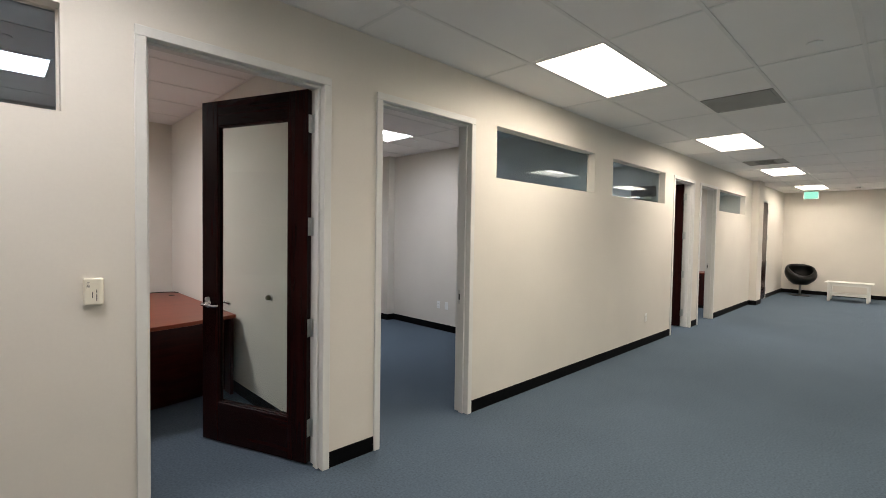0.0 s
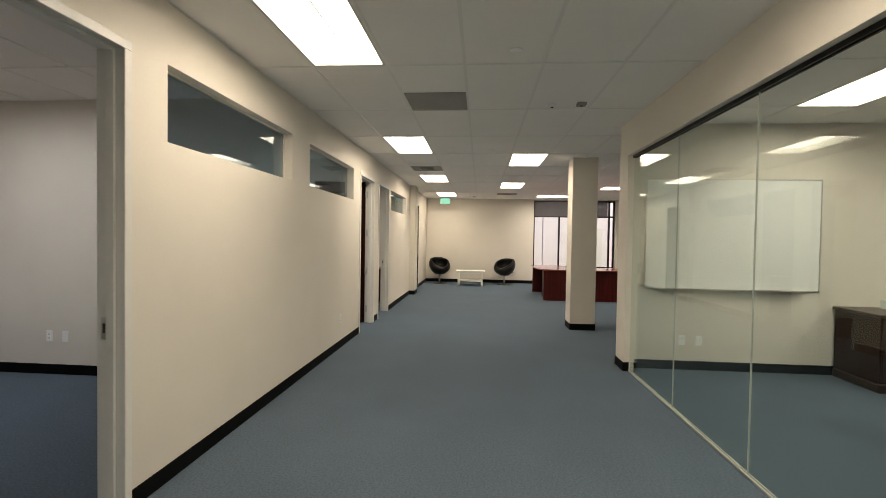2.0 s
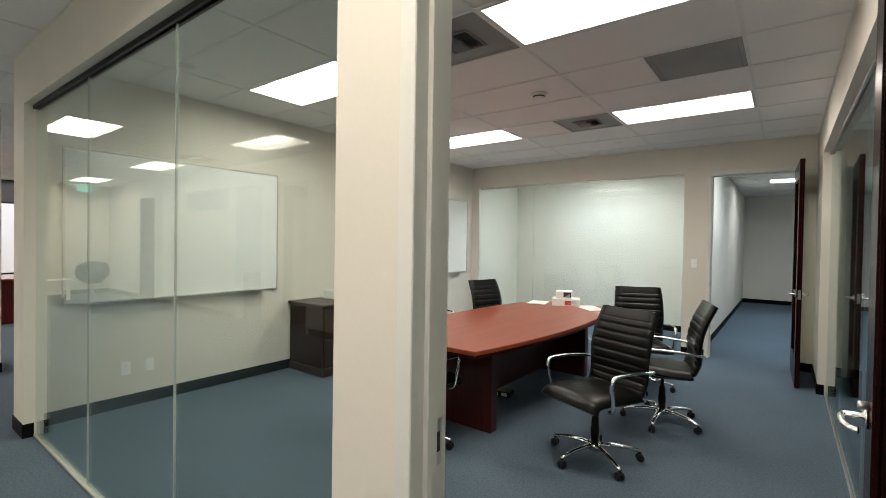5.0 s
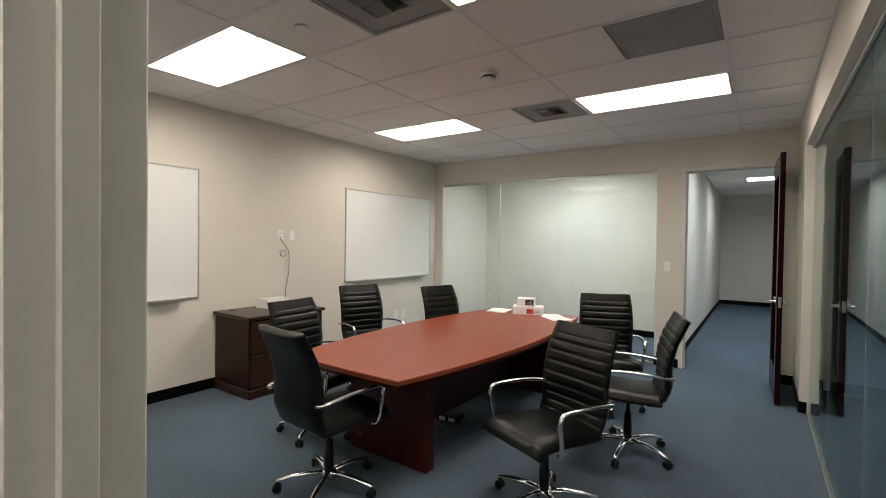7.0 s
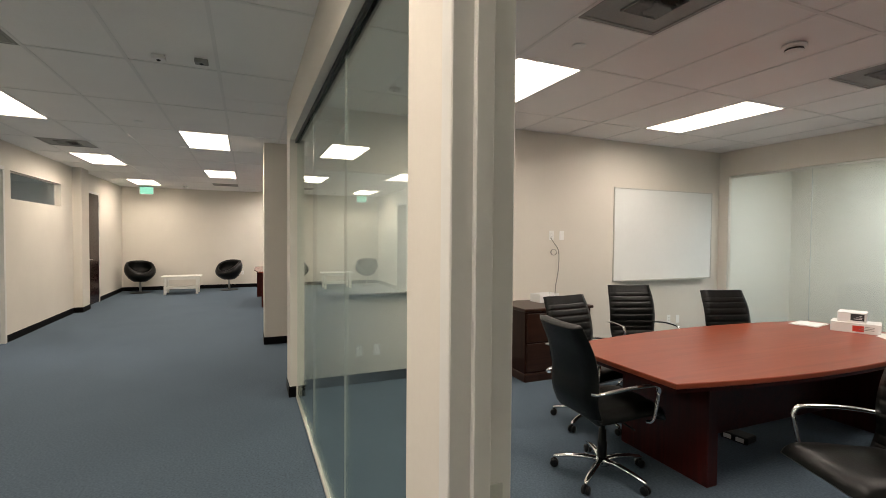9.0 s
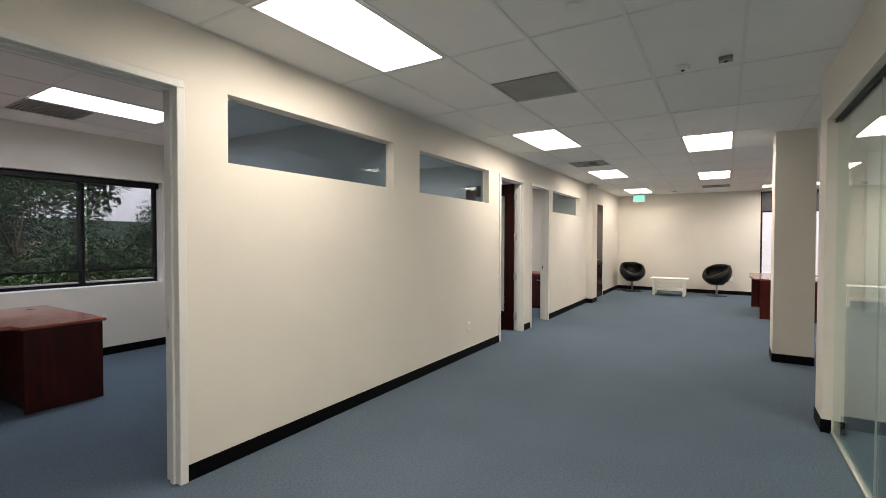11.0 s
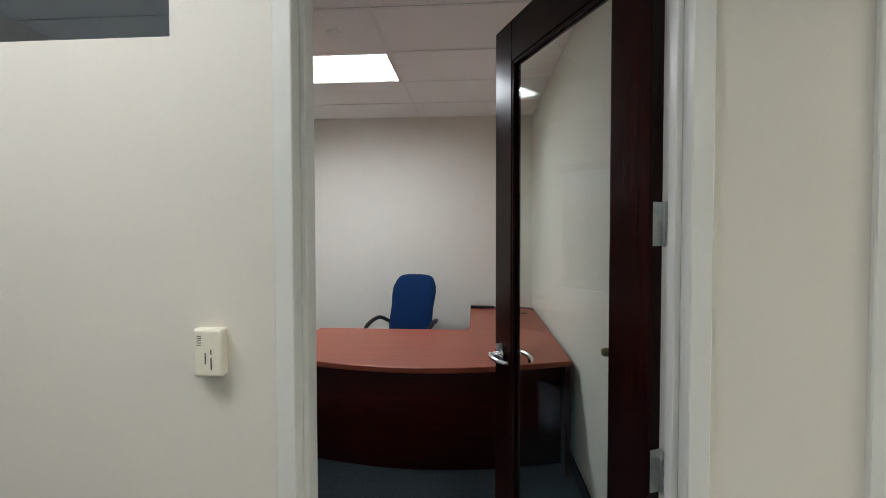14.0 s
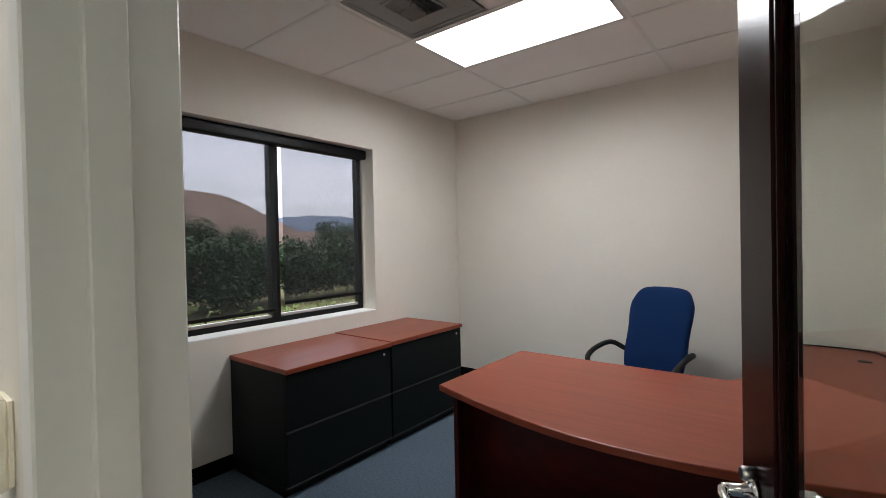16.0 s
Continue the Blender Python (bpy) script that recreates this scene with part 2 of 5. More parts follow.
def prism(points, z0, z1, bevel=0.0):
    """An upright slab with the outline given by points."""
    bm = bmesh.new()
    low, top = [bm.verts.new((x, y, z0)) for x, y in points], [bm.verts.new((x, y, z1)) for x, y in points]
    bm.faces.new(low[::-1]), bm.faces.new(top)
    k = len(points)
    for i in range(k):
        bm.faces.new((low[i], low[(i + 1) % k], top[(i + 1) % k], top[i]))
    bmesh.ops.recalc_face_normals(bm, faces=bm.faces)
    if bevel:
        ring = [e for e in bm.edges if abs(e.verts[0].co.z - e.verts[1].co.z) < 1e-6]
        bmesh.ops.bevel(bm, geom=ring, offset=bevel, segments=2, affect="EDGES", profile=0.5)
    return bm


def tube(bm, points, radius, seg=10, flat=1.0, close=False):
    """A round bar swept along points; flat squashes it."""
    pts = [Vector(p) for p in points]
    rings = []
    for i, p in enumerate(pts):
        d = (pts[min(i + 1, len(pts) - 1)] - pts[max(i - 1, 0)]).normalized()
        side = d.cross(Vector((0, 0, 1)))
        side = side.normalized() if side.length > 1e-3 else Vector((1, 0, 0))
        up = side.cross(d).normalized()
        r = radius[i] if isinstance(radius, (list, tuple)) else radius
        rings.append([bm.verts.new(p + side * (r * math.cos(a)) + up * (r * flat * math.sin(a))) for a in (2 * math.pi * k / seg for k in range(seg))])
    for q, w in zip(rings, rings[1:]):
        for k in range(seg):
            f = bm.faces.new((q[k], q[(k + 1) % seg], w[(k + 1) % seg], w[k]))
            f.smooth = True
    bm.faces.new(rings[0][::-1]), bm.faces.new(rings[-1])
    bmesh.ops.recalc_face_normals(bm, faces=bm.faces)
    return bm


def lathe(profile, seg=24, bm=None):
    """A turned body: profile of (radius, z), closed at both ends."""
    bm = bm or bmesh.new()
    rings = [[bm.verts.new((r * math.cos(2 * math.pi * k / seg), r * math.sin(2 * math.pi * k / seg), z)) for k in range(seg)] for r, z in profile]
    for q, w in zip(rings, rings[1:]):
        for k in range(seg):
            bm.faces.new((q[k], q[(k + 1) % seg], w[(k + 1) % seg], w[k])).smooth = True
    bm.faces.new(rings[0][::-1]), bm.faces.new(rings[-1])
    bmesh.ops.recalc_face_normals(bm, faces=bm.faces)
    return bm


def curved(points, steps=8):
    """A smooth line through points."""
    pts = [Vector(p) for p in points]
    out = []
    for i in range(len(pts) - 1):
        a, b, c, d = pts[max(i - 1, 0)], pts[i], pts[i + 1], pts[min(i + 2, len(pts) - 1)]
        for k in range(steps):
            t = k / steps
            out.append(0.5 * ((2 * b) + (c - a) * t + (2 * a - 5 * b + 4 * c - d) * t * t + (3 * b - a - 3 * c + d) * t ** 3))
    return out + [pts[-1]]


def mesh_of(name, bm, mats):
    me = bpy.data.meshes.new(name)
    bm.to_mesh(me)
    bm.free()
    for m in mats if isinstance(mats, (list, tuple)) else [mats]:
        me.materials.append(m)
    return me


def part(name, bm, mat, parent, label="", place=None):
    """One mesh under a thing or under a part."""
    ob = new(name, mesh_of(name, bm, mat))
    ob.parent = parent
    if place is not None:
        ob.matrix_basis = place
    return tagged(ob, label)


def thing(name, label, category, m=None, group="", kind=""):
    ob = new(name)
    ob.empty_display_size = 0.1
    if m is not None:
        ob.matrix_basis = m
    return tagged(ob, label, category, group, kind)


def lone(name, bm, mat, label, category, group="", kind="", m=None):
    """A thing that is a single mesh."""
    ob = new(name, mesh_of(name, bm, mat))
    if m is not None:
        ob.matrix_basis = m
    return tagged(ob, label, category, group, kind)


H = 2.90
C = 2.85


def wall_bm(u0, u1, v0, v1, holes, along="x", top=H):
    """A wall from u0 to u1, between the faces v0 and v1, with rectangular openings (u0, u1, z0, z1) through it."""
    bm = bmesh.new()
    cuts = sorted({u0, u1, *(h[0] for h in holes), *(h[1] for h in holes)})
    for a, b in zip(cuts, cuts[1:]):
        here = sorted([h for h in holes if h[0] <= a + 1e-6 and h[1] >= b - 1e-6], key=lambda h: h[2])
        z = 0.0
        for h in here + [(0, 0, top, top)]:
            if h[2] - z > 1e-4:
                solid(bm, a, b, v0, v1, z, h[2]) if along == "x" else solid(bm, v0, v1, a, b, z, h[2])
            z = h[3]
    bmesh.ops.remove_doubles(bm, verts=bm.verts, dist=1e-5)
    seen = {}
    for f in list(bm.faces):
        seen.setdefault(frozenset(f.verts), []).append(f)
    twins = [f for fs in seen.values() if len(fs) > 1 for f in fs]
    if twins:
        bmesh.ops.delete(bm, geom=twins, context="FACES")
    bmesh.ops.recalc_face_normals(bm, faces=bm.faces)
    return bm


def wall(name, u0, u1, v0, v1, holes=(), along="x", mats=None, label="smooth painted drywall partition"):
    return lone(name, wall_bm(u0, u1, v0, v1, list(holes), along), mats or WALL, label, "wall", kind="structure")


def skirting(runs, t=0.008, h=0.105):
    """Vinyl base strips: runs of (x0, y0, x1, y1, nx, ny), the normal pointing into the room."""
    bm = bmesh.new()
    for x0, y0, x1, y1, nx, ny in runs:
        xs, ys = sorted((x0, x1)), sorted((y0, y1))
        solid(bm, min(xs[0], xs[0] + nx * t), max(xs[1], xs[1] + nx * t), min(ys[0], ys[0] + ny * t), max(ys[1], ys[1] + ny * t), 0.0, h, 0.003, 1)
    return bm


# ---- structure: floor, walls, ceilings ----
lone("floor", block(-2.0, 16.5, -15.2, 6.85, -0.12, 0.0), CARPET, "blue-grey looped office carpet", "carpet", kind="structure")
# The roof is out of view, added to block sky light above the ceilings.
lone("roof", block(-2.3, 16.8, -15.5, 7.15, 3.05, 3.2), TILE, "unseen flat roof slab that keeps sky light out", "roof", kind="structure")

WF, WB = 2.635, 2.765
DOORS = {1: (0.523, 1.567), 2: (1.918, 2.931), 3: (7.53, 8.50), 4: (8.80, 9.76), 5: (13.25, 14.2)}
CLERE = {0: (-1.05, 0.256, 2.03, 2.49), 1: (3.222, 5.016, 2.03, 2.487), 2: (5.472, 7.184, 2.03, 2.487), 3: (9.97, 11.9, 2.05, 2.46)}
wall("wall_offices", -1.81, 16.3, WF, WB, [(a, b, 0.0, 2.49) for a, b in DOORS.values()] + list(CLERE.values()))
lone("pilaster", block(12.5, 12.95, 2.49, WF, 0, H), WALL, "painted drywall pilaster on the corridor wall", "pilaster", kind="structure")
for name, x, th in (("wall_office_one", 1.65, 0.11), ("wall_office_two", 5.07, 0.11), ("wall_office_three", 8.56, 0.11), ("wall_office_four", 12.6, 0.11)):
    wall(name, WB, 6.65, x, x + th, along="y")
WIN1, WIN2, WIN3, WINE = (2.95, 5.38, 0.895, 2.345), (2.35, 4.82, 0.895, 2.315), (5.75, 8.2, 0.895, 2.315), (-3.7, -1.0, 0.55, 2.82)
wall("wall_west", -15.2, 6.9, -2.05, -1.81, [WIN1], along="y", label="painted outer wall with a deep window recess")
wall("wall_north", -1.81, 16.55, 6.65, 6.89, [WIN2, WIN3], label="painted outer wall with deep window recesses")
wall("wall_east", -15.2, 6.65, 16.3, 16.55, [WINE], along="y", label="plain painted end wall with a tall window")
lone("column_furring", block(4.93, 5.07, 6.42, 6.65, 0, H), WALL, "painted corner furring beside the window", "pilaster", kind="structure")
lone("square_column", block(8.36, 8.76, -1.125, -0.72, 0, H), WALL, "square painted drywall column in the open office", "column", kind="structure")

GF, GB = -0.87, -0.985
wall("wall_meeting_front", -1.81, 6.30, GB, GF, [(1.26, 2.29, 0, 2.49), (2.535, 6.0, 0, 2.46)])
wall("wall_meeting_board", -8.9, GB, 6.165, 6.30, along="y")
wall("wall_meeting_west", -7.07, GB, 1.11, 1.26, [(-6.08, -2.15, 0, 2.47)], along="y")
wall("wall_meeting_far", -1.81, 6.165, -7.20, -7.07, [(2.68, 6.02, 0, 2.49), (1.38, 2.40, 0, 2.49)])
wall("wall_back_divider", -15.0, -7.20, 2.46, 2.58, along="y")
wall("wall_back_near", 2.58, 6.165, -9.0, -8.85)
wall("wall_back_far", -1.81, 2.46, -15.2, -14.85)
wall("wall_open_office", 6.30, 16.3, -6.2, -6.05)

HX, PX, PY = 3.015, 1.252, 0.6125


def ceiling(name, x0, x1, y0, y1, gx, gy, px, py, gaps, void=None):
    """Lay-in tiles with exposed grid bars; gaps are the cells that fixtures fill."""
    bm = bmesh.new()
    lines = lambda a, b, g, p: sorted({a, b, *(g + p * k for k in range(-40, 60) if a + 0.02 < g + p * k < b - 0.02)})
    xs, ys = lines(x0, x1, gx, px), lines(y0, y1, gy, py)
    for a, b in zip(xs, xs[1:]):
        for c, d in zip(ys, ys[1:]):
            pieces = [(a, b, c, d)]
            for g in gaps + ([void] if void else []):
                nxt = []
                for p in pieces:
                    ox0, ox1, oy0, oy1 = max(p[0], g[0]), min(p[1], g[1]), max(p[2], g[2]), min(p[3], g[3])
                    if ox1 - ox0 < 0.03 or oy1 - oy0 < 0.03:
                        nxt.append(p)
                        continue
                    for q in ((p[0], ox0, p[2], p[3]), (ox1, p[1], p[2], p[3]), (ox0, ox1, p[2], oy0), (ox0, ox1, oy1, p[3])):
                        if q[1] - q[0] > 0.03 and q[3] - q[2] > 0.03:
                            nxt.append(q)
                pieces = nxt
            for p in pieces:
                sag = random.uniform(0.0, 0.002)
                solid(bm, p[0] + 0.001, p[1] - 0.001, p[2] + 0.001, p[3] - 0.001, C + 0.006 - sag, C + 0.022)
    count = len(bm.faces)
    outside = lambda x, y: void is None or not (void[0] <= x <= void[1] and void[2] <= y <= void[3])
    for x in xs:
        for a, b in zip(ys, ys[1:]):
            if outside(x, (a + b) / 2):
                solid(bm, x - 0.012, x + 0.012, a, b, C + 0.0005, C + 0.004)
    for y in ys:
        for a, b in zip(xs, xs[1:]):
            if outside((a + b) / 2, y):
                solid(bm, a, b, y - 0.012, y + 0.012, C - 0.0005, C + 0.0035)
    bm.faces.ensure_lookup_table()
    for f in bm.faces[count:]:
        f.material_index = 1
    return lone(name, bm, [TILE, GRID], "white lay-in ceiling tiles in an exposed grid", "ceiling", kind="structure")


def cell(k):
    return HX + PX * k


ROW_A = [(cell(k), cell(k) + PX, 1.5425, 2.155) for k in (-3, 0, 3, 6, 9)]
# Unseen overhead light at a guessed spot, added to brighten the meeting-room post.
ROW_C = [(cell(-1), cell(-1) + PX, -0.295, 0.3175)]
ROW_B = [(cell(k), cell(k) + PX, -0.295, 0.3175) for k in (4, 7)]
VENTS_HALL = [(4.95, 5.55, 0.93, 1.5425), (9.28, 9.89, 1.5425, 2.155), (14.3, 14.9, -0.295, 0.3175)]
OPEN_L = [(14.95, 15.56, -2.17, -0.945), (12.6, 13.21, -3.55, -2.33), (10.53, 11.78, -4.6, -3.98)]
ceiling("ceiling_corridor", -1.81, 16.3, -6.05, WF, HX, 1.5425, PX, PY, ROW_A + ROW_B + ROW_C + VENTS_HALL + OPEN_L, (-1.82, 6.30, -6.06, GF))
CX, CPX, CY, CPY = 3.03, 1.2425, -2.28, 0.628
CONF_L = [(4.2725, 5.515, -2.908, -2.28), (4.2725, 5.515, -5.42, -4.79), (1.7875, 3.03, -5.42, -4.792), (1.7875, 3.03, -2.908, -2.28)]
CONF_V = [(3.03, 3.65, -2.908, -2.28), (1.7875, 2.40, -4.164, -3.536), (3.03, 3.65, -5.42, -4.792)]
ceiling("ceiling_meeting", 1.26, 6.165, -7.07, GB, CX, CY, CPX, CPY, CONF_L + CONF_V)
O1_L, O1_V = [(-0.855, 0.40, 4.83, 5.47)], [(-0.82, -0.22, 4.19, 4.81)]
ceiling("ceiling_office_one", -1.81, 1.65, WB, 6.65, 0.40, 4.83, 1.255, 0.64, O1_L + O1_V)
O2_L, O2_V = [(2.97, 4.16, 4.81, 5.45)], [(2.97, 3.58, 5.47, 6.06)]
ceiling("ceiling_office_two", 1.76, 5.07, WB, 6.65, 2.97, 4.81, 1.22, 0.64, O2_L + O2_V)
O3_L, O4_L = [(6.3, 7.52, 4.2, 4.81)], [(10.0, 11.22, 4.2, 4.81)]
ceiling("ceiling_office_three", 5.18, 8.56, WB, 6.65, 6.3, 4.81, 1.22, 0.61, O3_L)
ceiling("ceiling_office_four", 8.67, 12.6, WB, 6.65, 10.0, 4.81, 1.22, 0.61, O4_L)
# Second R1_L light is unseen, added to brighten the back room near its door.
R1_L, R2_L = [(0.65, 1.87, -11.95, -11.32), (0.65, 1.87, -8.80, -8.17)], [(3.55, 4.77, -7.90, -7.29)]
ceiling("ceiling_back_far", -1.81, 2.46, -14.85, -7.20, 0.65, -11.32, 1.22, 0.63, R1_L)
ceiling("ceiling_back_near", 2.58, 6.165, -8.85, -7.20, 3.55, -7.90, 1.22, 0.61, R2_L)
ceiling("ceiling_west_room", -1.81, 1.11, -7.07, GB, 0.5, -2.28, 1.22, 0.628, [])

# black vinyl base along the rooms that are seen
hall = [(a, WF, b, WF, 0, -1) for a, b in ((-1.81, 0.523), (1.567, 1.918), (2.931, 7.53), (8.50, 8.80), (9.76, 12.5), (12.95, 13.25), (14.2, 16.3))]
hall += [(12.5, 2.49, 12.95, 2.49, 0, -1), (12.5, 2.482, 12.5, WF, -1, 0), (12.95, 2.482, 12.95, WF, 1, 0), (16.3, -0.9, 16.3, WF, -1, 0), (16.3, -6.05, 16.3, -0.9, -1, 0)]
hall += [(8.36, -0.72, 8.76, -0.72, 0, 1), (8.36, -1.125, 8.76, -1.125, 0, -1), (8.36, -1.133, 8.36, -0.712, -1, 0), (8.76, -1.133, 8.76, -0.712, 1, 0)]
hall += [(6.0, GF, 6.30, GF, 0, 1), (6.0, -0.93, 6.0, GF + 0.008, -1, 0), (6.30, -6.05, 6.30, GF + 0.008, 1, 0), (2.29, GF, 2.535, GF, 0, 1), (2.535, -0.93, 2.535, GF + 0.008, 1, 0), (-1.81, GF, 1.26, GF, 0, 1)]
lone("baseboard_corridor", skirting(hall), BASE, "black vinyl base along the corridor walls", "baseboard", kind="structure")
meet = [(6.165, -7.07, 6.165, GB, -1, 0), (6.02, -7.07, 6.165, -7.07, 0, 1), (2.40, -7.07, 2.68, -7.07, 0, 1), (1.26, -7.07, 1.38, -7.07, 0, 1), (1.26, -7.07, 1.26, -6.08, 1, 0), (1.205, -6.08, 1.268, -6.08, 0, 1), (1.26, -2.15, 1.26, GB, 1, 0), (2.29, GB, 2.535, GB, 0, -1)]
meet += [(2.58, -8.85, 6.165, -8.85, 0, 1), (2.46, -14.85, 2.46, -7.2, -1, 0), (-1.81, -14.85, 2.46, -14.85, 0, 1), (2.58, -8.85, 2.58, -7.2, 1, 0), (-1.81, -7.07, 1.11, -7.07, 0, 1), (-1.81, -7.07, -1.81, GB, 1, 0), (1.11, -7.07, 1.11, -6.08, -1, 0)]
lone("baseboard_meeting", skirting(meet), BASE, "black vinyl base along the meeting room walls", "baseboard", kind="structure")
offs = [(-1.81, 6.65, 1.65, 6.65, 0, -1), (-1.81, WB, -1.81, 6.65, 1, 0), (1.65, WB, 1.65, 6.65, -1, 0), (-1.81, WB, 0.523, WB, 0, 1)]
offs += [(1.76, 6.65, 4.93, 6.65, 0, -1), (4.93, 6.42, 5.07, 6.42, 0, -1), (4.93, 6.412, 4.93, 6.65, -1, 0), (5.07, WB, 5.07, 6.42, -1, 0), (1.76, WB, 1.76, 6.65, 1, 0), (2.931, WB, 5.07, WB, 0, 1)]
offs += [(5.18, 6.65, 8.56, 6.65, 0, -1), (8.56, WB, 8.56, 6.65, -1, 0), (8.67, 6.65, 12.6, 6.65, 0, -1), (12.6, WB, 12.6, 6.65, -1, 0)]
lone("baseboard_offices", skirting(offs), BASE, "black vinyl base along the office walls", "baseboard", kind="structure")


# ---- doors ----
def lever(leaf, x, z, y, side, toward):
    """Satin lever with its rose on one face of a leaf."""
    s = side
    rose = lathe([(0.031, 0.0), (0.033, 0.006), (0.028, 0.012), (0.013, 0.014), (0.012, 0.05), (0.011, 0.058)], 20)
    bmesh.ops.transform(rose, matrix=Matrix.Translation((x, y, z)) @ Matrix.Rotation(-s * math.pi / 2, 4, "X"), verts=rose.verts)
    pts = curved([(x, y + s * 0.055, z), (x + toward * 0.03, y + s * 0.062, z), (x + toward * 0.075, y + s * 0.060, z - 0.004), (x + toward * 0.112, y + s * 0.045, z - 0.006), (x + toward * 0.12, y + s * 0.03, z - 0.006)], 5)
    tube(rose, pts, 0.0095, 10)
    part("lever_handle", rose, CHROME, leaf, "chrome lever handle")
    if s < 0:
        lock = lathe([(0.014, 0.0), (0.014, 0.020), (0.011, 0.024)], 16)
        bmesh.ops.transform(lock, matrix=Matrix.Translation((x, y, z + 0.034)) @ Matrix.Rotation(-s * math.pi / 2, 4, "X"), verts=lock.verts)
        part("lock_cylinder", lock, STEEL, leaf, "round lock cylinder")


def door(name, label, m, width, T, hinge, angle, glazed=True, leaf_here=True):
    """A steel frame with a stile-and-rail leaf. Local x runs along the wall, y into the room that the leaf swings to. hinge: 'l' or 'r'."""
    top, face, proud = 2.49, 0.05, 0.014
    set_ = thing(name, label, "door", m, kind="structure")
    bm = bmesh.new()
    y0, y1 = -proud, T + proud
    for a, b in ((0.0, face), (width - face, width)):
        solid(bm, a, b, y0, y1, 0, top - face, 0.003, 1)
    solid(bm, 0.0, width, y0, y1, top - face, top, 0.003, 1)
    part("door_frame", bm, FRAME, set_, "pale grey painted steel frame")
    bm = bmesh.new()
    s0, s1 = T * 0.28, T * 0.62
    solid(bm, face, face + 0.016, s0, s1, 0, top - face - 0.016, 0.002, 1)
    solid(bm, width - face - 0.016, width - face, s0, s1, 0, top - face - 0.016, 0.002, 1)
    solid(bm, face, width - face, s0, s1, top - face - 0.016, top - face, 0.002, 1)
    part("door_stop", bm, FRAME, set_)
    strike_x = width - face if hinge == "l" else face
    sx = -1 if hinge == "l" else 1
    plate = bmesh.new()
    solid(plate, min(strike_x, strike_x + sx * 0.002), max(strike_x, strike_x + sx * 0.002), T * 0.66, T * 0.66 + 0.032, 0.93, 1.05, 0.0008, 1)
    part("strike_plate", plate, STEEL, set_, "satin steel strike plate")
    hole = bmesh.new()
    solid(hole, min(strike_x + sx * 0.002, strike_x + sx * 0.0035), max(strike_x + sx * 0.002, strike_x + sx * 0.0035), T * 0.66 + 0.009, T * 0.66 + 0.023, 0.965, 1.015)
    part("strike_hole", hole, SLOT, set_)
    if not leaf_here:
        return set_
    w = width - 2 * face - 0.006
    hx = face + 0.002 if hinge == "l" else width - face - 0.002
    turn = angle if hinge == "l" else -angle
    place = Matrix.Translation((hx, T + 0.012, 0)) @ Matrix.Rotation(radians(turn), 4, "Z")
    d = 1 if hinge == "l" else -1
    th = 0.044

    def bar(bm, a, b, z0, z1, t0=-th, t1=0.0, bev=0.003):
        solid(bm, min(d * a, d * b), max(d * a, d * b), t0, t1, z0, z1, bev, 1)

    z0, z1, st, tr, br = 0.012, 2.434, 0.152, 0.175, 0.285
    bm = bmesh.new()
    if glazed:
        bar(bm, 0, st, z0, z1)
        bar(bm, w - st, w, z0, z1)
        count = len(bm.faces)
        bar(bm, st, w - st, z1 - tr, z1)
        bar(bm, st, w - st, z0, z0 + br)
        bm.faces.ensure_lookup_table()
        for f in bm.faces[count:]:
            f.material_index = 1
    else:
        bar(bm, 0, w, z0, z1)
    leaf = part("door_leaf", bm, [DOORWOOD_Z, DOORWOOD_X], set_, "dark mahogany leaf" + (" with a tall glass panel" if glazed else ""), place)
    if glazed:
        pane = bmesh.new()
        bar(pane, st, w - st, z0 + br, z1 - tr, -0.026, -0.020, 0)
        part("pane", pane, GLASS, leaf, "clear glass panel")
        bead = bmesh.new()
        for side in ((-th + 0.004, -0.028), (-0.018, -0.004)):
            bar(bead, st, st + 0.012, z0 + br, z1 - tr, *side, 0.002)
            bar(bead, w - st - 0.012, w - st, z0 + br, z1 - tr, *side, 0.002)
            bar(bead, st + 0.012, w - st - 0.012, z0 + br, z0 + br + 0.012, *side, 0.002)
            bar(bead, st + 0.012, w - st - 0.012, z1 - tr - 0.012, z1 - tr, *side, 0.002)
        part("glazing_bead", bead, DOORWOOD_Z, leaf)
    lever(leaf, d * (w - 0.062), 1.0, 0.0, 1, -d)
    lever(leaf, d * (w - 0.062), 1.0, -th, -1, -d)
    latch = bmesh.new()
    solid(latch, min(d * w, d * (w + 0.002)), max(d * w, d * (w + 0.002)), -th * 0.8, -th * 0.2, 0.95, 1.05, 0.0006, 1)
    part("latch_plate", latch, STEEL, leaf)
    for z in (0.24, 0.90, 1.56, 2.22):
        jp = bmesh.new()
        jx = face if hinge == "l" else width - face
        js = 1 if hinge == "l" else -1
        solid(jp, min(jx, jx + js * 0.0025), max(jx, jx + js * 0.0025), T - 0.030, T + proud - 0.001, z - 0.058, z + 0.058, 0.0008, 1)
        for k in (-0.034, 0.0, 0.034):
            tube(jp, [(jx + js * 0.002, T - 0.012, z + k), (jx + js * 0.0045, T - 0.012, z + k)], 0.004, 8)
        part("hinge_plate", jp, HINGE, set_, "satin steel hinge plate on the jamb")
        hb = bmesh.new()
        solid(hb, min(d * 0.003, -d * 0.002), max(d * 0.003, -d * 0.002), -0.034, 0.0, z - 0.058, z + 0.058, 0.0006, 1)
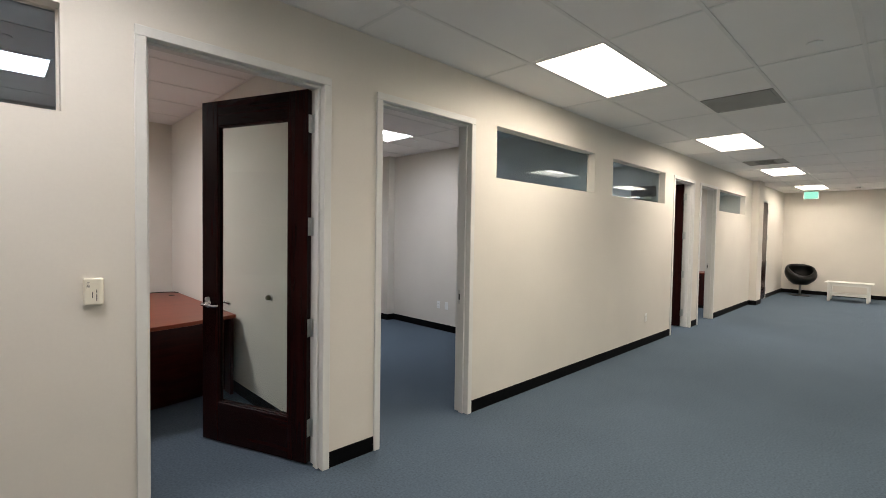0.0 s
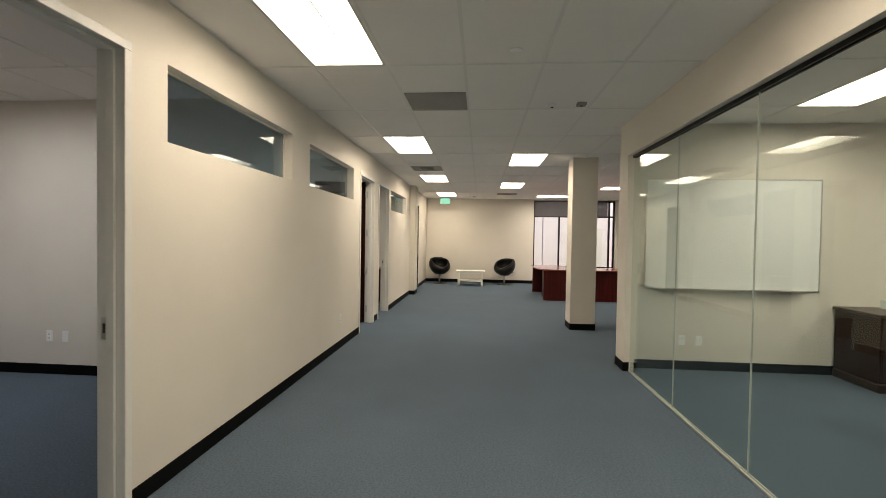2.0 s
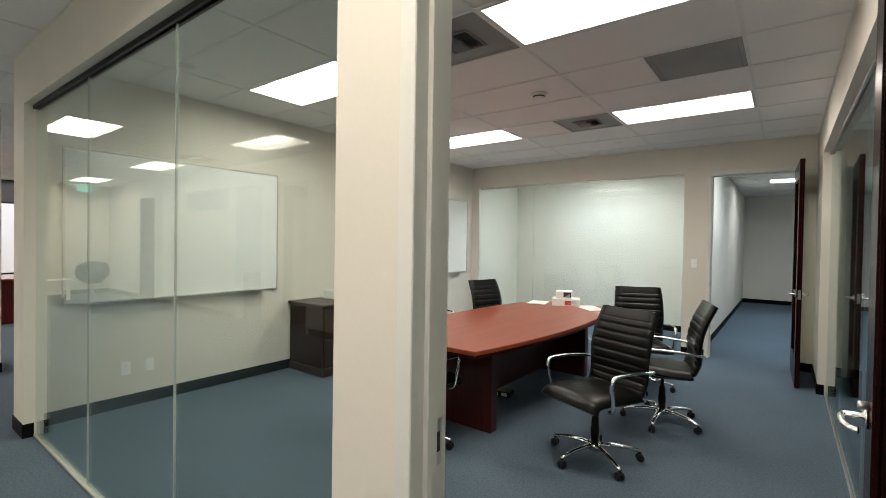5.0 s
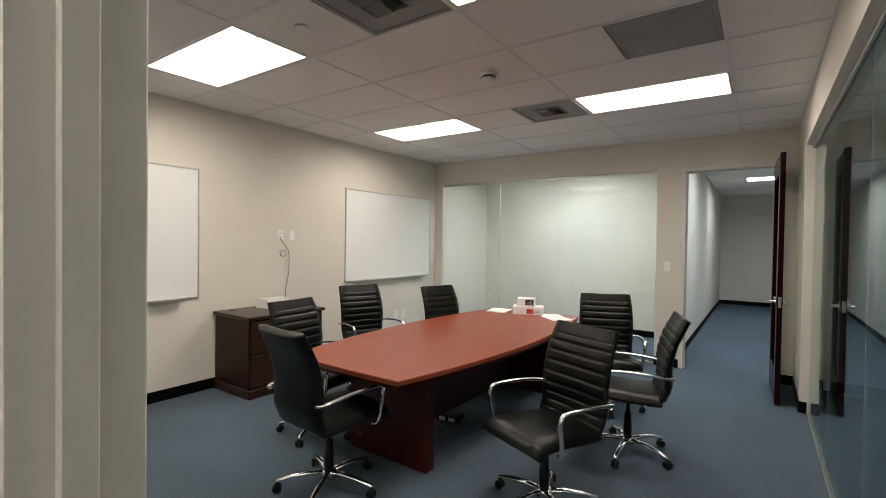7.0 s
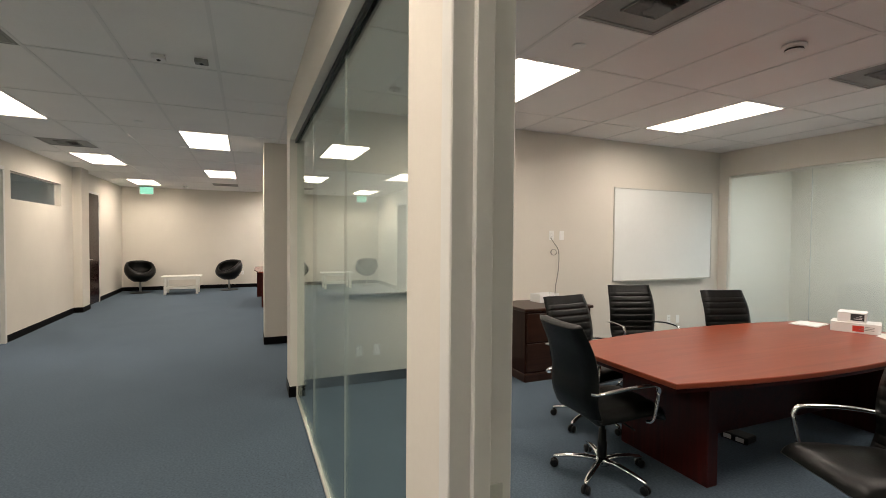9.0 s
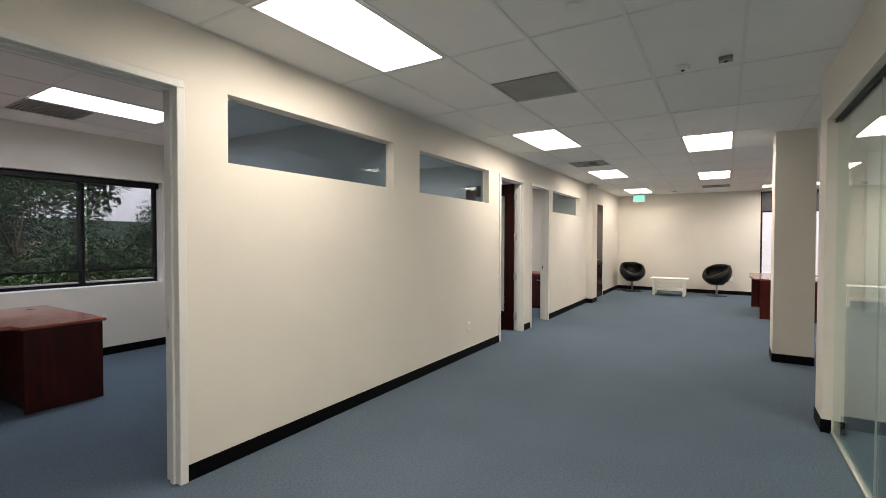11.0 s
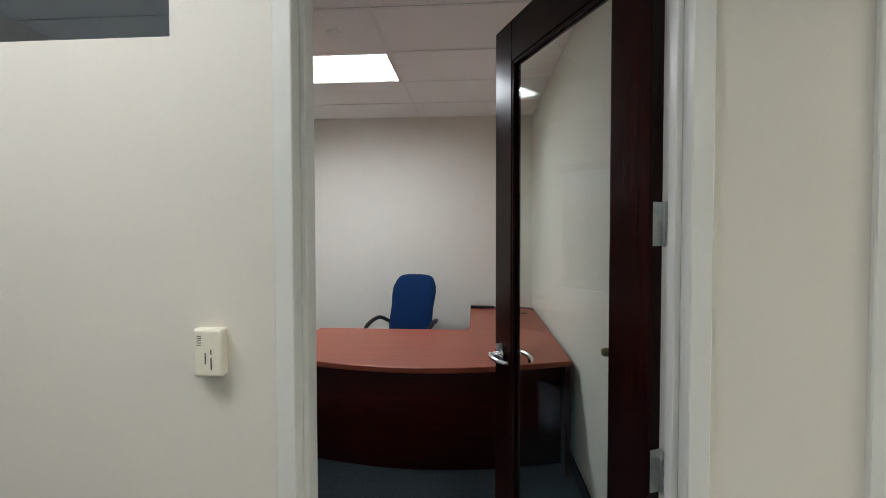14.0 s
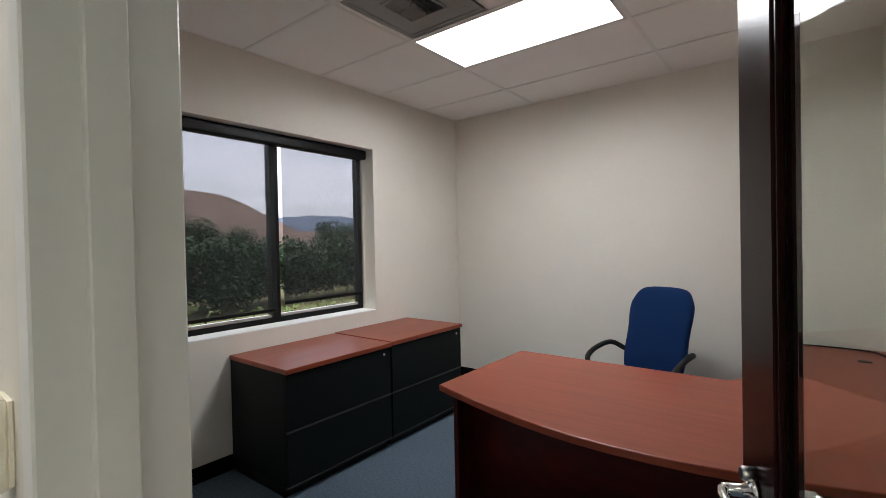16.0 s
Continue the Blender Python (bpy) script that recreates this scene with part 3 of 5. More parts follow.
        tube(hb, [(-d * 0.008, 0.003, z - 0.060), (-d * 0.008, 0.003, z - 0.058), (-d * 0.008, 0.003, z + 0.058), (-d * 0.008, 0.003, z + 0.060)], [0.0065, 0.0095, 0.0095, 0.0065], 14)
        for k in (-0.035, -0.012, 0.012, 0.035):
            tube(hb, [(-d * 0.008, 0.003, z + k - 0.0018), (-d * 0.008, 0.003, z + k + 0.0018)], 0.0103, 14)
        for k in (-0.034, 0.0, 0.034):
            tube(hb, [(-d * 0.0015, -0.018, z + k), (-d * 0.0045, -0.018, z + k)], 0.004, 8)
        part("hinge", hb, HINGE, leaf, "satin steel butt hinge")
    return set_


def at_wall(x0):
    return pose(x0, WF, 0)


TW = WB - WF
door("door_1", "mahogany glazed office door standing half open", at_wall(DOORS[1][0]), DOORS[1][1] - DOORS[1][0], TW, "r", 67.2)
door("door_2", "mahogany glazed office door swung fully open", at_wall(DOORS[2][0]), DOORS[2][1] - DOORS[2][0], TW, "l", 99.0)
door("door_3", "mahogany office door swung open into its room", at_wall(DOORS[3][0]), DOORS[3][1] - DOORS[3][0], TW, "r", 84.0)
door("door_4", "mahogany office door swung open behind its wall", at_wall(DOORS[4][0]), DOORS[4][1] - DOORS[4][0], TW, "l", 97.0)
door("door_5", "closed dark mahogany door near the end wall", pose(DOORS[5][1], WB, 0, 0, 0, 180), DOORS[5][1] - DOORS[5][0], TW, "l", 0.0, glazed=False)
door("door_6", "mahogany glazed meeting room door swung open", pose(2.29, GF, 0, 0, 0, 180), 1.03, GF - GB, "r", 91.0)
door("door_7", "mahogany glazed door open into the meeting room", pose(1.38, -7.20, 0), 1.02, 0.13, "l", 92.0)


# ---- glass partitions and clerestory windows ----
def tall_glass(name, label, m, length, height, seams, tint=GLASS_TALL):
    """Frameless panes between a floor channel and a head channel. Local x runs along it."""
    g = thing(name, label, "glass partition", m, kind="structure")
    cuts = [0.0, *seams, length]
    for a, b in zip(cuts, cuts[1:]):
        part("glass_pane", block(a + 0.003, b - 0.003, -0.005, 0.005, 0.014, height - 0.012), tint, g)
    sill = bmesh.new()
    solid(sill, 0, length, -0.017, -0.008, 0.0, 0.016, 0.001, 1)
    solid(sill, 0, length, 0.008, 0.017, 0.0, 0.016, 0.001, 1)
    solid(sill, 0, length, -0.008, 0.008, 0.0, 0.006)
    part("floor_channel", sill, ALU, g, "brushed aluminium floor channel")
    head = bmesh.new()
    solid(head, 0, length, -0.022, -0.008, height - 0.03, height - 0.001)
    solid(head, 0, length, 0.008, 0.022, height - 0.03, height - 0.001)
    part("head_channel", head, BRONZE if "front" in label else ALU, g, "slim head channel")
    for s in seams:
        part("silicone_joint", block(s - 0.0025, s + 0.0025, -0.0048, 0.0048, 0.02, height - 0.03), SEAL, g, "pale silicone joint")
    return g


tall_glass("window_meeting_front", "clear frameless glass front of the meeting room", pose(2.535, -0.942, 0), 3.465, 2.46, (1.148, 2.300))
tall_glass("window_meeting_west", "frameless glass side wall tinted for the cool daylight behind it", pose(1.185, -6.08, 0, 0, 0, 90), 3.93, 2.47, (1.31, 2.62), GLASS_BLUE)
tall_glass("window_meeting_far", "clear frameless glass in the far meeting wall", pose(2.68, -7.135, 0), 3.34, 2.49, (2.28,), GLASS_FAR)


def clerestory(name, x0, x1, z0, z1):
    w = thing(name, "fixed clerestory glass in a painted drywall opening", "window", pose(x0, WF, 0), kind="structure")
    part("pane", block(0.004, x1 - x0 - 0.004, 0.094, 0.100, z0 + 0.004, z1 - 0.004), GLASS_CLERE, w)
    bead = bmesh.new()
    for y0, y1 in ((0.080, 0.093), (0.101, 0.114)):
        solid(bead, 0.0, 0.010, y0, y1, z0, z1)
        solid(bead, x1 - x0 - 0.010, x1 - x0, y0, y1, z0, z1)
        solid(bead, 0.010, x1 - x0 - 0.010, y0, y1, z0, z0 + 0.010)
        solid(bead, 0.010, x1 - x0 - 0.010, y0, y1, z1 - 0.010, z1)
    part("window_bead", bead, WALL, w)


for k, (a, b, z0, z1) in CLERE.items():
    clerestory("window_%d" % (k + 1), a, b, z0, z1)


# ---- outer windows with solar shades ----
def outer_window(name, label, m, width, z0, z1, mull, drop, hem_b):
    """Dark aluminium slider in the outer wall. Local x along the wall, y outwards from the room face."""
    w = thing(name, label, "window", m, kind="structure")
    yf = 0.17
    fr = bmesh.new()
    for a, b in ((0, 0.045), (width - 0.045, width)):
        solid(fr, a, b, yf, yf + 0.06, z0, z1, 0.003, 1)
    solid(fr, 0.045, width - 0.045, yf, yf + 0.06, z0, z0 + 0.05, 0.003, 1)
    solid(fr, 0.045, width - 0.045, yf, yf + 0.06, z1 - 0.05, z1, 0.003, 1)
    part("window_frame", fr, BRONZE, w, "dark bronze aluminium frame")
    part("mullion", block(mull - 0.035, mull + 0.035, yf - 0.004, yf + 0.064, z0 + 0.05, z1 - 0.05, 0.003, 1), BRONZE, w)
    for a, b in ((0.045, mull - 0.035), (mull + 0.035, width - 0.045)):
        part("pane", block(a, b, yf + 0.028, yf + 0.034, z0 + 0.05, z1 - 0.05), GLASS, w)
        rail = bmesh.new()
        solid(rail, a, b, yf + 0.012, yf + 0.05, z0 + 0.05, z0 + 0.072, 0.002, 1)
        part("sash_rail", rail, ALU, w, "pale sash rail")
    part("window_sill", block(0.001, width - 0.001, 0.0, yf, z0 - 0.001, z0 + 0.012, 0.003, 1), SILL, w, "white painted sill")
    part("shade_cassette", block(0.012, width - 0.012, yf - 0.10, yf - 0.004, z1 - 0.085, z1 - 0.004, 0.012, 2), BRONZE, w, "black shade cassette")
    for i, (a, b) in enumerate(((0.03, mull - 0.012), (mull + 0.05, width - 0.03))):
        end = z0 + (drop, hem_b)[i]
        sh = part("shade_cloth", block(a, b, yf - 0.032, yf - 0.030, end, z1 - 0.08), SHADE, w, "dark see-through solar shade")
        part("hem_bar", block(a, b, yf - 0.038, yf - 0.024, end - 0.022, end + 0.004, 0.004, 1), BRONZE, sh)
    return w


outer_window("window_office_one", "dark aluminium slider with half-lowered solar shades", pose(-1.81, WIN1[0], 0, 0, 0, 90), WIN1[1] - WIN1[0], 0.895, 2.345, 1.545, 0.12, 0.165)
outer_window("window_office_two", "dark aluminium slider with lowered solar shades", pose(WIN2[0], 6.65, 0), WIN2[1] - WIN2[0], 0.895, 2.315, 1.56, 0.22, 0.22)
outer_window("window_office_three", "dark aluminium slider with lowered solar shades", pose(WIN3[0], 6.65, 0), WIN3[1] - WIN3[0], 0.895, 2.315, 1.2, 0.2, 0.2)


def end_window():
    w = thing("window_end", "tall black-framed window with a grey blind above the transom", "window", pose(16.3, WINE[1], 0, 0, 0, -90), kind="structure")
    W_, z0, z1, yf = WINE[1] - WINE[0], WINE[2], WINE[3], 0.13
    fr = bmesh.new()
    for a, b in ((0, 0.05), (W_ - 0.05, W_)):
        solid(fr, a, b, yf, yf + 0.08, z0, z1, 0.004, 1)
    for a, b in ((z0, z0 + 0.05), (z1 - 0.05, z1), (2.26, 2.31)):
        solid(fr, 0.05, W_ - 0.05, yf, yf + 0.08, a, b, 0.004, 1)
    part("window_frame", fr, BRONZE, w, "black aluminium frame")
    for x in (0.87, 1.75, 2.52):
        part("mullion", block(x - 0.025, x + 0.025, yf - 0.003, yf + 0.083, z0 + 0.05, z1 - 0.05), BRONZE, w)
    for a, b in ((0.05, 0.845), (0.895, 1.725), (1.775, 2.495)):
        for c, d in ((z0 + 0.05, 2.26), (2.31, z1 - 0.05)):
            part("pane", block(a, b, yf + 0.035, yf + 0.043, c, d), GLASS, w)
    part("shade_cloth", block(0.03, W_ - 0.25, yf - 0.04, yf - 0.037, 2.285, z1 - 0.02), SHADE_MAUVE, w, "grey roller blind")
    part("window_sill", block(0.001, W_ - 0.001, 0.0, yf, z0 - 0.001, z0 + 0.012), SILL, w, "white painted sill")


end_window()


# ---- ceiling fixtures ----
def troffer(rect, lens, group, label="lit recessed fluorescent troffer with a two-part lens"):
    x0, x1, y0, y1 = rect
    cx, cy = (x0 + x1) / 2, (y0 + y1) / 2
    long_x = x1 - x0 > y1 - y0
    L, W = (x1 - x0, y1 - y0) if long_x else (y1 - y0, x1 - x0)
    t = thing("ceiling_light", label, "ceiling light", pose(cx, cy, C, 0, 0, 0 if long_x else 90), group)
    l, w = L / 2 - 0.012, W / 2 - 0.012
    rim = bmesh.new()
    for a, b, c, d in ((-l, l, -w, -w + 0.022), (-l, l, w - 0.022, w), (-l, -l + 0.022, -w + 0.022, w - 0.022), (l - 0.022, l, -w + 0.022, w - 0.022)):
        solid(rim, a, b, c, d, 0.0, 0.115, 0.002, 1)
    part("light_frame", rim, TBAR, t, "white enamel frame")
    part("housing", block(-l, l, -w, w, 0.115, 0.16), TBAR, t)
    part("centre_bar", block(-l + 0.022, l - 0.022, -0.006, 0.006, 0.078, 0.115, 0.002, 1), TBAR, t)
    for a, b in ((-w + 0.022, -0.008), (0.008, w - 0.022)):
        bm = bmesh.new()
        n = 8
        pts = [(a + (b - a) * k / n, 0.098 - 0.014 * math.sin(math.pi * k / n)) for k in range(n + 1)]
        rows = [[bm.verts.new((x, y, z)) for y, z in pts] for x in (-l + 0.022, l - 0.022)]
        for k in range(n):
            bm.faces.new((rows[0][k], rows[1][k], rows[1][k + 1], rows[0][k + 1])).smooth = True
        back = [[bm.verts.new((x, y, 0.110)) for y in (a, b)] for x in (-l + 0.022, l - 0.022)]
        bm.faces.new((back[0][0], back[0][1], back[1][1], back[1][0]))
        part("lens", bm, lens, t, "glowing ribbed lens")
    color, radiance = LENS_LIGHT[lens.name]
    lamp = bpy.data.lights.new("tube_light", "AREA")
    lamp.shape, lamp.size, lamp.size_y = "RECTANGLE", 2 * l - 0.05, 2 * w - 0.05
    lamp.energy, lamp.color, lamp.spread = math.pi * lamp.size * lamp.size_y * radiance, color, LENS_SPREAD
    bulb = new("tube_light", lamp)
    bulb.parent = t
    bulb.matrix_basis = pose(0, 0, 0.075)
    return t


ENTRY_L = ROW_A[:1]
for r in ROW_A[1:] + ROW_B + ROW_C:
    troffer(r, LENS_W, "corridor lights")
for r in ENTRY_L:
    troffer(r, LENS_D, "corridor lights", "lit recessed troffer with cool daylight tubes")
for r in OPEN_L:
    troffer(r, LENS_O, "open office lights")
for r in CONF_L:
    troffer(r, LENS_R, "meeting room lights")
for r, lens in zip(O1_L + O2_L + O3_L + O4_L, (LENS_C, LENS_2, LENS_C, LENS_C)):
    troffer(r, lens, "office lights")
# LENS_N goes to the added light that stays out of view.
for r, lens in zip(R1_L, (LENS_B, LENS_N)):
    troffer(r, lens, "back room lights")
for r in R2_L:
    troffer(r, LENS_F, "back room lights")


def diffuser(rect, kind, label):
    x0, x1, y0, y1 = rect
    w, d = (x1 - x0) / 2 - 0.012, (y1 - y0) / 2 - 0.012
    t = thing("ceiling_vent", label, "air vent", pose((x0 + x1) / 2, (y0 + y1) / 2, C), "ceiling vents")
    part("backing", block(-w, w, -d, d, 0.06, 0.07), DARKVENT, t, "dark throat")
    fr = bmesh.new()
    for a, b, c, e in ((-w, w, -d, -d + 0.03), (-w, w, d - 0.03, d), (-w, -w + 0.03, -d + 0.03, d - 0.03), (w - 0.03, w, -d + 0.03, d - 0.03)):
        solid(fr, a, b, c, e, 0.0, 0.06, 0.003, 1)
    part("vent_frame", fr, GREYVENT, t)
    if kind == "plaque":
        part("plaque", block(-w + 0.0312, w - 0.0312, -d + 0.0312, d - 0.0312, 0.0005, 0.009, 0.001, 1), GREYVENT, t)
    elif kind == "louvre":
        # a flat pan with a small four-way blade core in its middle
        c = 0.135
        pan = bmesh.new()
        for p in ((-w + 0.03, w - 0.03, -d + 0.03, -c), (-w + 0.03, w - 0.03, c, d - 0.03), (-w + 0.03, -c, -c, c), (c, w - 0.03, -c, c)):
            solid(pan, *p, 0.006, 0.012)
        part("pan", pan, GREYVENT, t, "dusty grey face panel")
        rim = bmesh.new()
        for p in ((-c, c, -c, -c + 0.012), (-c, c, c - 0.012, c), (-c, -c + 0.012, -c + 0.012, c - 0.012), (c - 0.012, c, -c + 0.012, c - 0.012)):
            solid(rim, *p, -0.006, 0.03, 0.002, 1)
        part("core_frame", rim, GREYVENT, t)
        for q in range(4):
            turn = Matrix.Rotation(math.pi / 2 * q, 4, "Z")
            for k in range(4):
                x = 0.014 + 0.029 * k
                bm = bmesh.new()
                top = [(x, 0.03), (x + 0.004, 0.016), (x + 0.012, 0.004), (x + 0.022, -0.004)]
                a = [[bm.verts.new((u, v, z)) for u, z in top] for v in (0.006, c - 0.014)]
                e = [[bm.verts.new((u + 0.002, v, z + 0.002)) for u, z in top] for v in (0.006, c - 0.014)]
                for n in range(3):
                    bm.faces.new((a[0][n], a[0][n + 1], a[1][n + 1], a[1][n])), bm.faces.new((e[0][n], e[1][n], e[1][n + 1], e[0][n + 1]))
                bm.transform(turn)
                part("blade", bm, GREYVENT, t)
    elif kind == "slats":
        for k in range(14):
            x = -w + 0.04 + (2 * w - 0.08) * k / 13
            part("slat", block(x - 0.011, x + 0.011, -d + 0.03, d - 0.03, 0.008, 0.02, 0.002, 1), GREYVENT, t)
    return t


diffuser(VENTS_HALL[0], "plaque", "grey square plaque diffuser in the corridor ceiling")
diffuser(VENTS_HALL[1], "louvre", "grey louvred diffuser in the corridor ceiling")
diffuser(VENTS_HALL[2], "louvre", "grey louvred diffuser near the end wall")
diffuser(CONF_V[0], "louvre", "dusty grey louvred diffuser in the meeting room")
diffuser(CONF_V[1], "plaque", "grey square plaque diffuser in the meeting room")
diffuser(CONF_V[2], "louvre", "dusty grey louvred diffuser beside a meeting room light")
diffuser(O1_V[0], "louvre", "dusty grey louvred diffuser in the office")
diffuser(O2_V[0], "slats", "grey return grille in the office")


def sprinkler(x, y):
    bm = lathe([(0.045, 0.0), (0.045, -0.003), (0.040, -0.006), (0.010, -0.007)], 20)
    lone("sprinkler_cover", bm, WHITE, "flat white sprinkler cover in the ceiling", "sprinkler", "sprinkler covers", m=pose(x, y, C))


for x, y in ((4.0, 0.55), (7.68, 0.65), (11.3, 0.65), (3.95, -2.56), (0.1, 4.48), (3.35, -6.3), (4.35, 5.05)):
    sprinkler(x, y)


def smoke(x, y):
    t = thing("smoke_detector", "round white ceiling smoke detector", "smoke detector", pose(x, y, C))
    part("base", lathe([(0.072, 0.0), (0.072, -0.012), (0.066, -0.016)], 24), WHITE, t)
    part("cap", lathe([(0.052, -0.016), (0.055, -0.030), (0.050, -0.042), (0.030, -0.050), (0.012, -0.051)], 24), WHITE, t)
    part("slots", lathe([(0.0535, -0.023), (0.0556, -0.030), (0.054, -0.034)], 24), SLOT, t)


smoke(3.36, -3.87)
smoke(15.3, 1.0)


def sensor(x, y, mat, label):
    t = thing("ceiling_sensor", label, "sensor", pose(x, y, C))
    part("body", block(-0.035, 0.035, -0.045, 0.045, -0.03, 0.0, 0.005, 2), mat, t)
    part("eye", lathe([(0.014, -0.030), (0.012, -0.036), (0.006, -0.039)], 14), SLOT, t)


sensor(5.34, 0.09, WHITE, "small white box sensor on the ceiling")
sensor(5.30, -0.19, GREYVENT, "small grey box sensor on the ceiling")


def exit_sign():
    t = thing("exit_sign", "lit green exit sign hanging below the ceiling", "exit sign", pose(15.9, 1.98, 2.70))
    part("canopy", block(-0.02, 0.02, -0.07, 0.07, 0.135, 0.151, 0.003, 1), WHITE, t)
    part("housing", block(-0.028, 0.028, -0.165, 0.165, -0.075, 0.135, 0.006, 2), WHITE, t)
    part("face", block(-0.031, -0.028, -0.152, 0.152, -0.062, 0.122), EXITGLOW, t, "glowing pale green face")


exit_sign()


# ---- small wall fittings ----
def plate(x, y, z, rz, label, kind="outlet"):
    """A wall plate; local y points out of the wall."""
    t = thing("wall_outlet" if kind != "switch" else "light_switch", label, "outlet" if kind != "switch" else "light switch", pose(x, y, z, 0, 0, rz), "wall plates")
    part("cover", block(-0.036, 0.036, 0.0, 0.006, -0.058, 0.058, 0.003, 1), WHITE, t)
    if kind == "outlet":
        for dz in (-0.02, 0.02):
            part("socket", block(-0.016, 0.016, 0.006, 0.0085, dz - 0.014, dz + 0.014, 0.003, 1), WHITE, t)
            sl = bmesh.new()
            for dx in (-0.006, 0.006):
                solid(sl, dx - 0.0012, dx + 0.0012, 0.0085, 0.0091, dz - 0.005, dz + 0.006)
            part("slots", sl, SLOT, t)
    elif kind == "data":
        part("jack", block(-0.010, 0.010, 0.006, 0.009, -0.010, 0.010, 0.001, 1), SLOT, t)
    elif kind == "switch":
        part("rocker", block(-0.016, 0.016, 0.006, 0.011, -0.032, 0.032, 0.003, 1), WHITE, t)
    return t


plate(6.60, WF, 0.39, 180, "white outlet low on the corridor wall")
plate(6.165, -1.575, 0.345, 90, "white outlet below the whiteboard")
plate(6.165, -1.765, 0.345, 90, "blank white wall plate below the whiteboard", "blank")
cord_outlet = plate(6.165, -4.00, 1.58, 90, "white outlet with a cable above the credenza")
plate(6.165, -4.155, 1.58, 90, "blank white wall plate above the credenza", "blank")
plate(6.165, -6.06, 0.40, 90, "white outlet near the meeting table")
plate(6.165, -6.24, 0.39, 90, "blank white wall plate near the meeting table", "blank")
plate(2.545, -7.07, 1.26, 0, "white rocker switch beside the far door", "switch")
plate(5.07, 5.27, 0.40, 90, "white outlet on the office side wall")
plate(5.07, 5.09, 0.40, 90, "blank white wall plate on the office side wall", "blank")
plate(16.3, -0.37, 0.44, 90, "white outlet on the end wall beside a lounge chair")


def thermostat():
    t = thing("thermostat", "cream plastic wall thermostat with lever slots", "thermostat", pose(0.360, WF, 1.242, 0, 0, 180) @ Matrix.Scale(0.93, 4))
    part("back_plate", block(-0.037, 0.037, 0.0, 0.008, -0.062, 0.062, 0.002, 1), CREAM, t)
    part("cover", block(-0.040, 0.040, 0.006, 0.036, -0.066, 0.066, 0.009, 3), CREAM, t)
    part("lever_slot", block(-0.012, -0.009, 0.036, 0.0366, -0.045, 0.010), SLOT, t)
    part("lever_slot", block(0.004, 0.007, 0.036, 0.0366, -0.030, 0.000), SLOT, t)
    part("lever", block(-0.0135, -0.0075, 0.036, 0.041, -0.012, -0.004, 0.001, 1), CREAM, t)
    sc = bmesh.new()
    for k in range(5):
        solid(sc, 0.016, 0.028, 0.036, 0.0364, 0.020 + 0.006 * k, 0.022 + 0.006 * k)
    part("scale_marks", sc, SLOT, t)
    gr = bmesh.new()
    for k in range(6):
        solid(gr, -0.0407, -0.040, 0.012, 0.030, -0.05 + 0.018 * k, -0.042 + 0.018 * k)
    part("vent_ribs", gr, CREAM, t)


thermostat()
lone("card_reader", block(-0.025, 0.025, 0.0, 0.025, -0.06, 0.06, 0.005, 2), BLACK, "small black card reader beside the end door", "card reader", m=pose(13.1, WF, 1.5, 0, 0, 180))


def whiteboard(name, m, length, h, label, rim=ALU):
    """Local x along the wall, y out of it, z from the lower edge."""
    t = thing(name, label, "whiteboard", m)
    part("panel", block(0.012, length - 0.012, 0.004, 0.012, 0.012, h - 0.012), BOARD, t, "glossy white writing surface")
    fr = bmesh.new()
    for a, b, c, d in ((0, 0.014, 0, h), (length - 0.014, length, 0, h), (0.014, length - 0.014, 0, 0.014), (0.014, length - 0.014, h - 0.014, h)):
        solid(fr, a, b, 0.0, 0.018, c, d, 0.002, 1)
    part("board_frame", fr, rim, t)
    tray = bmesh.new()
    solid(tray, 0.18, length - 0.12, 0.018, 0.075, -0.004, 0.003, 0.001, 1)
    solid(tray, 0.18, length - 0.12, 0.070, 0.076, 0.003, 0.014, 0.001, 1)
    part("pen_tray", tray, ALU, t, "aluminium pen tray")
    return t


whiteboard("whiteboard", pose(6.165, -3.06, 0.94, 0, 0, 90), 1.93, 1.28, "large aluminium-framed whiteboard on the meeting room wall")
whiteboard("whiteboard", pose(6.165, -6.90, 0.97, 0, 0, 90), 1.90, 1.265, "large aluminium-framed whiteboard near the far glass")


def bumper():
    t = thing("wall_door_stop", "round brass and rubber wall door stop", "door stop", pose(1.65, 3.69, 0.985, 0, -90, 0))
    part("base", lathe([(0.030, 0.0), (0.030, 0.006), (0.022, 0.012)], 18), STEEL, t)
    part("rubber", lathe([(0.020, 0.012), (0.021, 0.030), (0.014, 0.042)], 18), OLIVE, t)


bumper()


# ---- meeting room furniture ----
def boat(length, end, mid):
    """Outline of a table top whose long sides bow out."""
    pts = []
    n = 14
    for k in range(n + 1):
        u = -1 + 2 * k / n
        pts.append((end / 2 + (mid - end) / 2 * (1 - u * u), u * length / 2))
    for k in range(1, 6):
        u = 1 - 2 * k / 6
        pts.append((u * end / 2, length / 2 + 0.01 * (1 - u * u)))
    for k in range(n + 1):
        u = 1 - 2 * k / n
        pts.append((-(end / 2 + (mid - end) / 2 * (1 - u * u)), u * length / 2))
    for k in range(1, 6):
        u = -1 + 2 * k / 6
        pts.append((u * end / 2, -length / 2 - 0.01 * (1 - u * u)))
    return pts


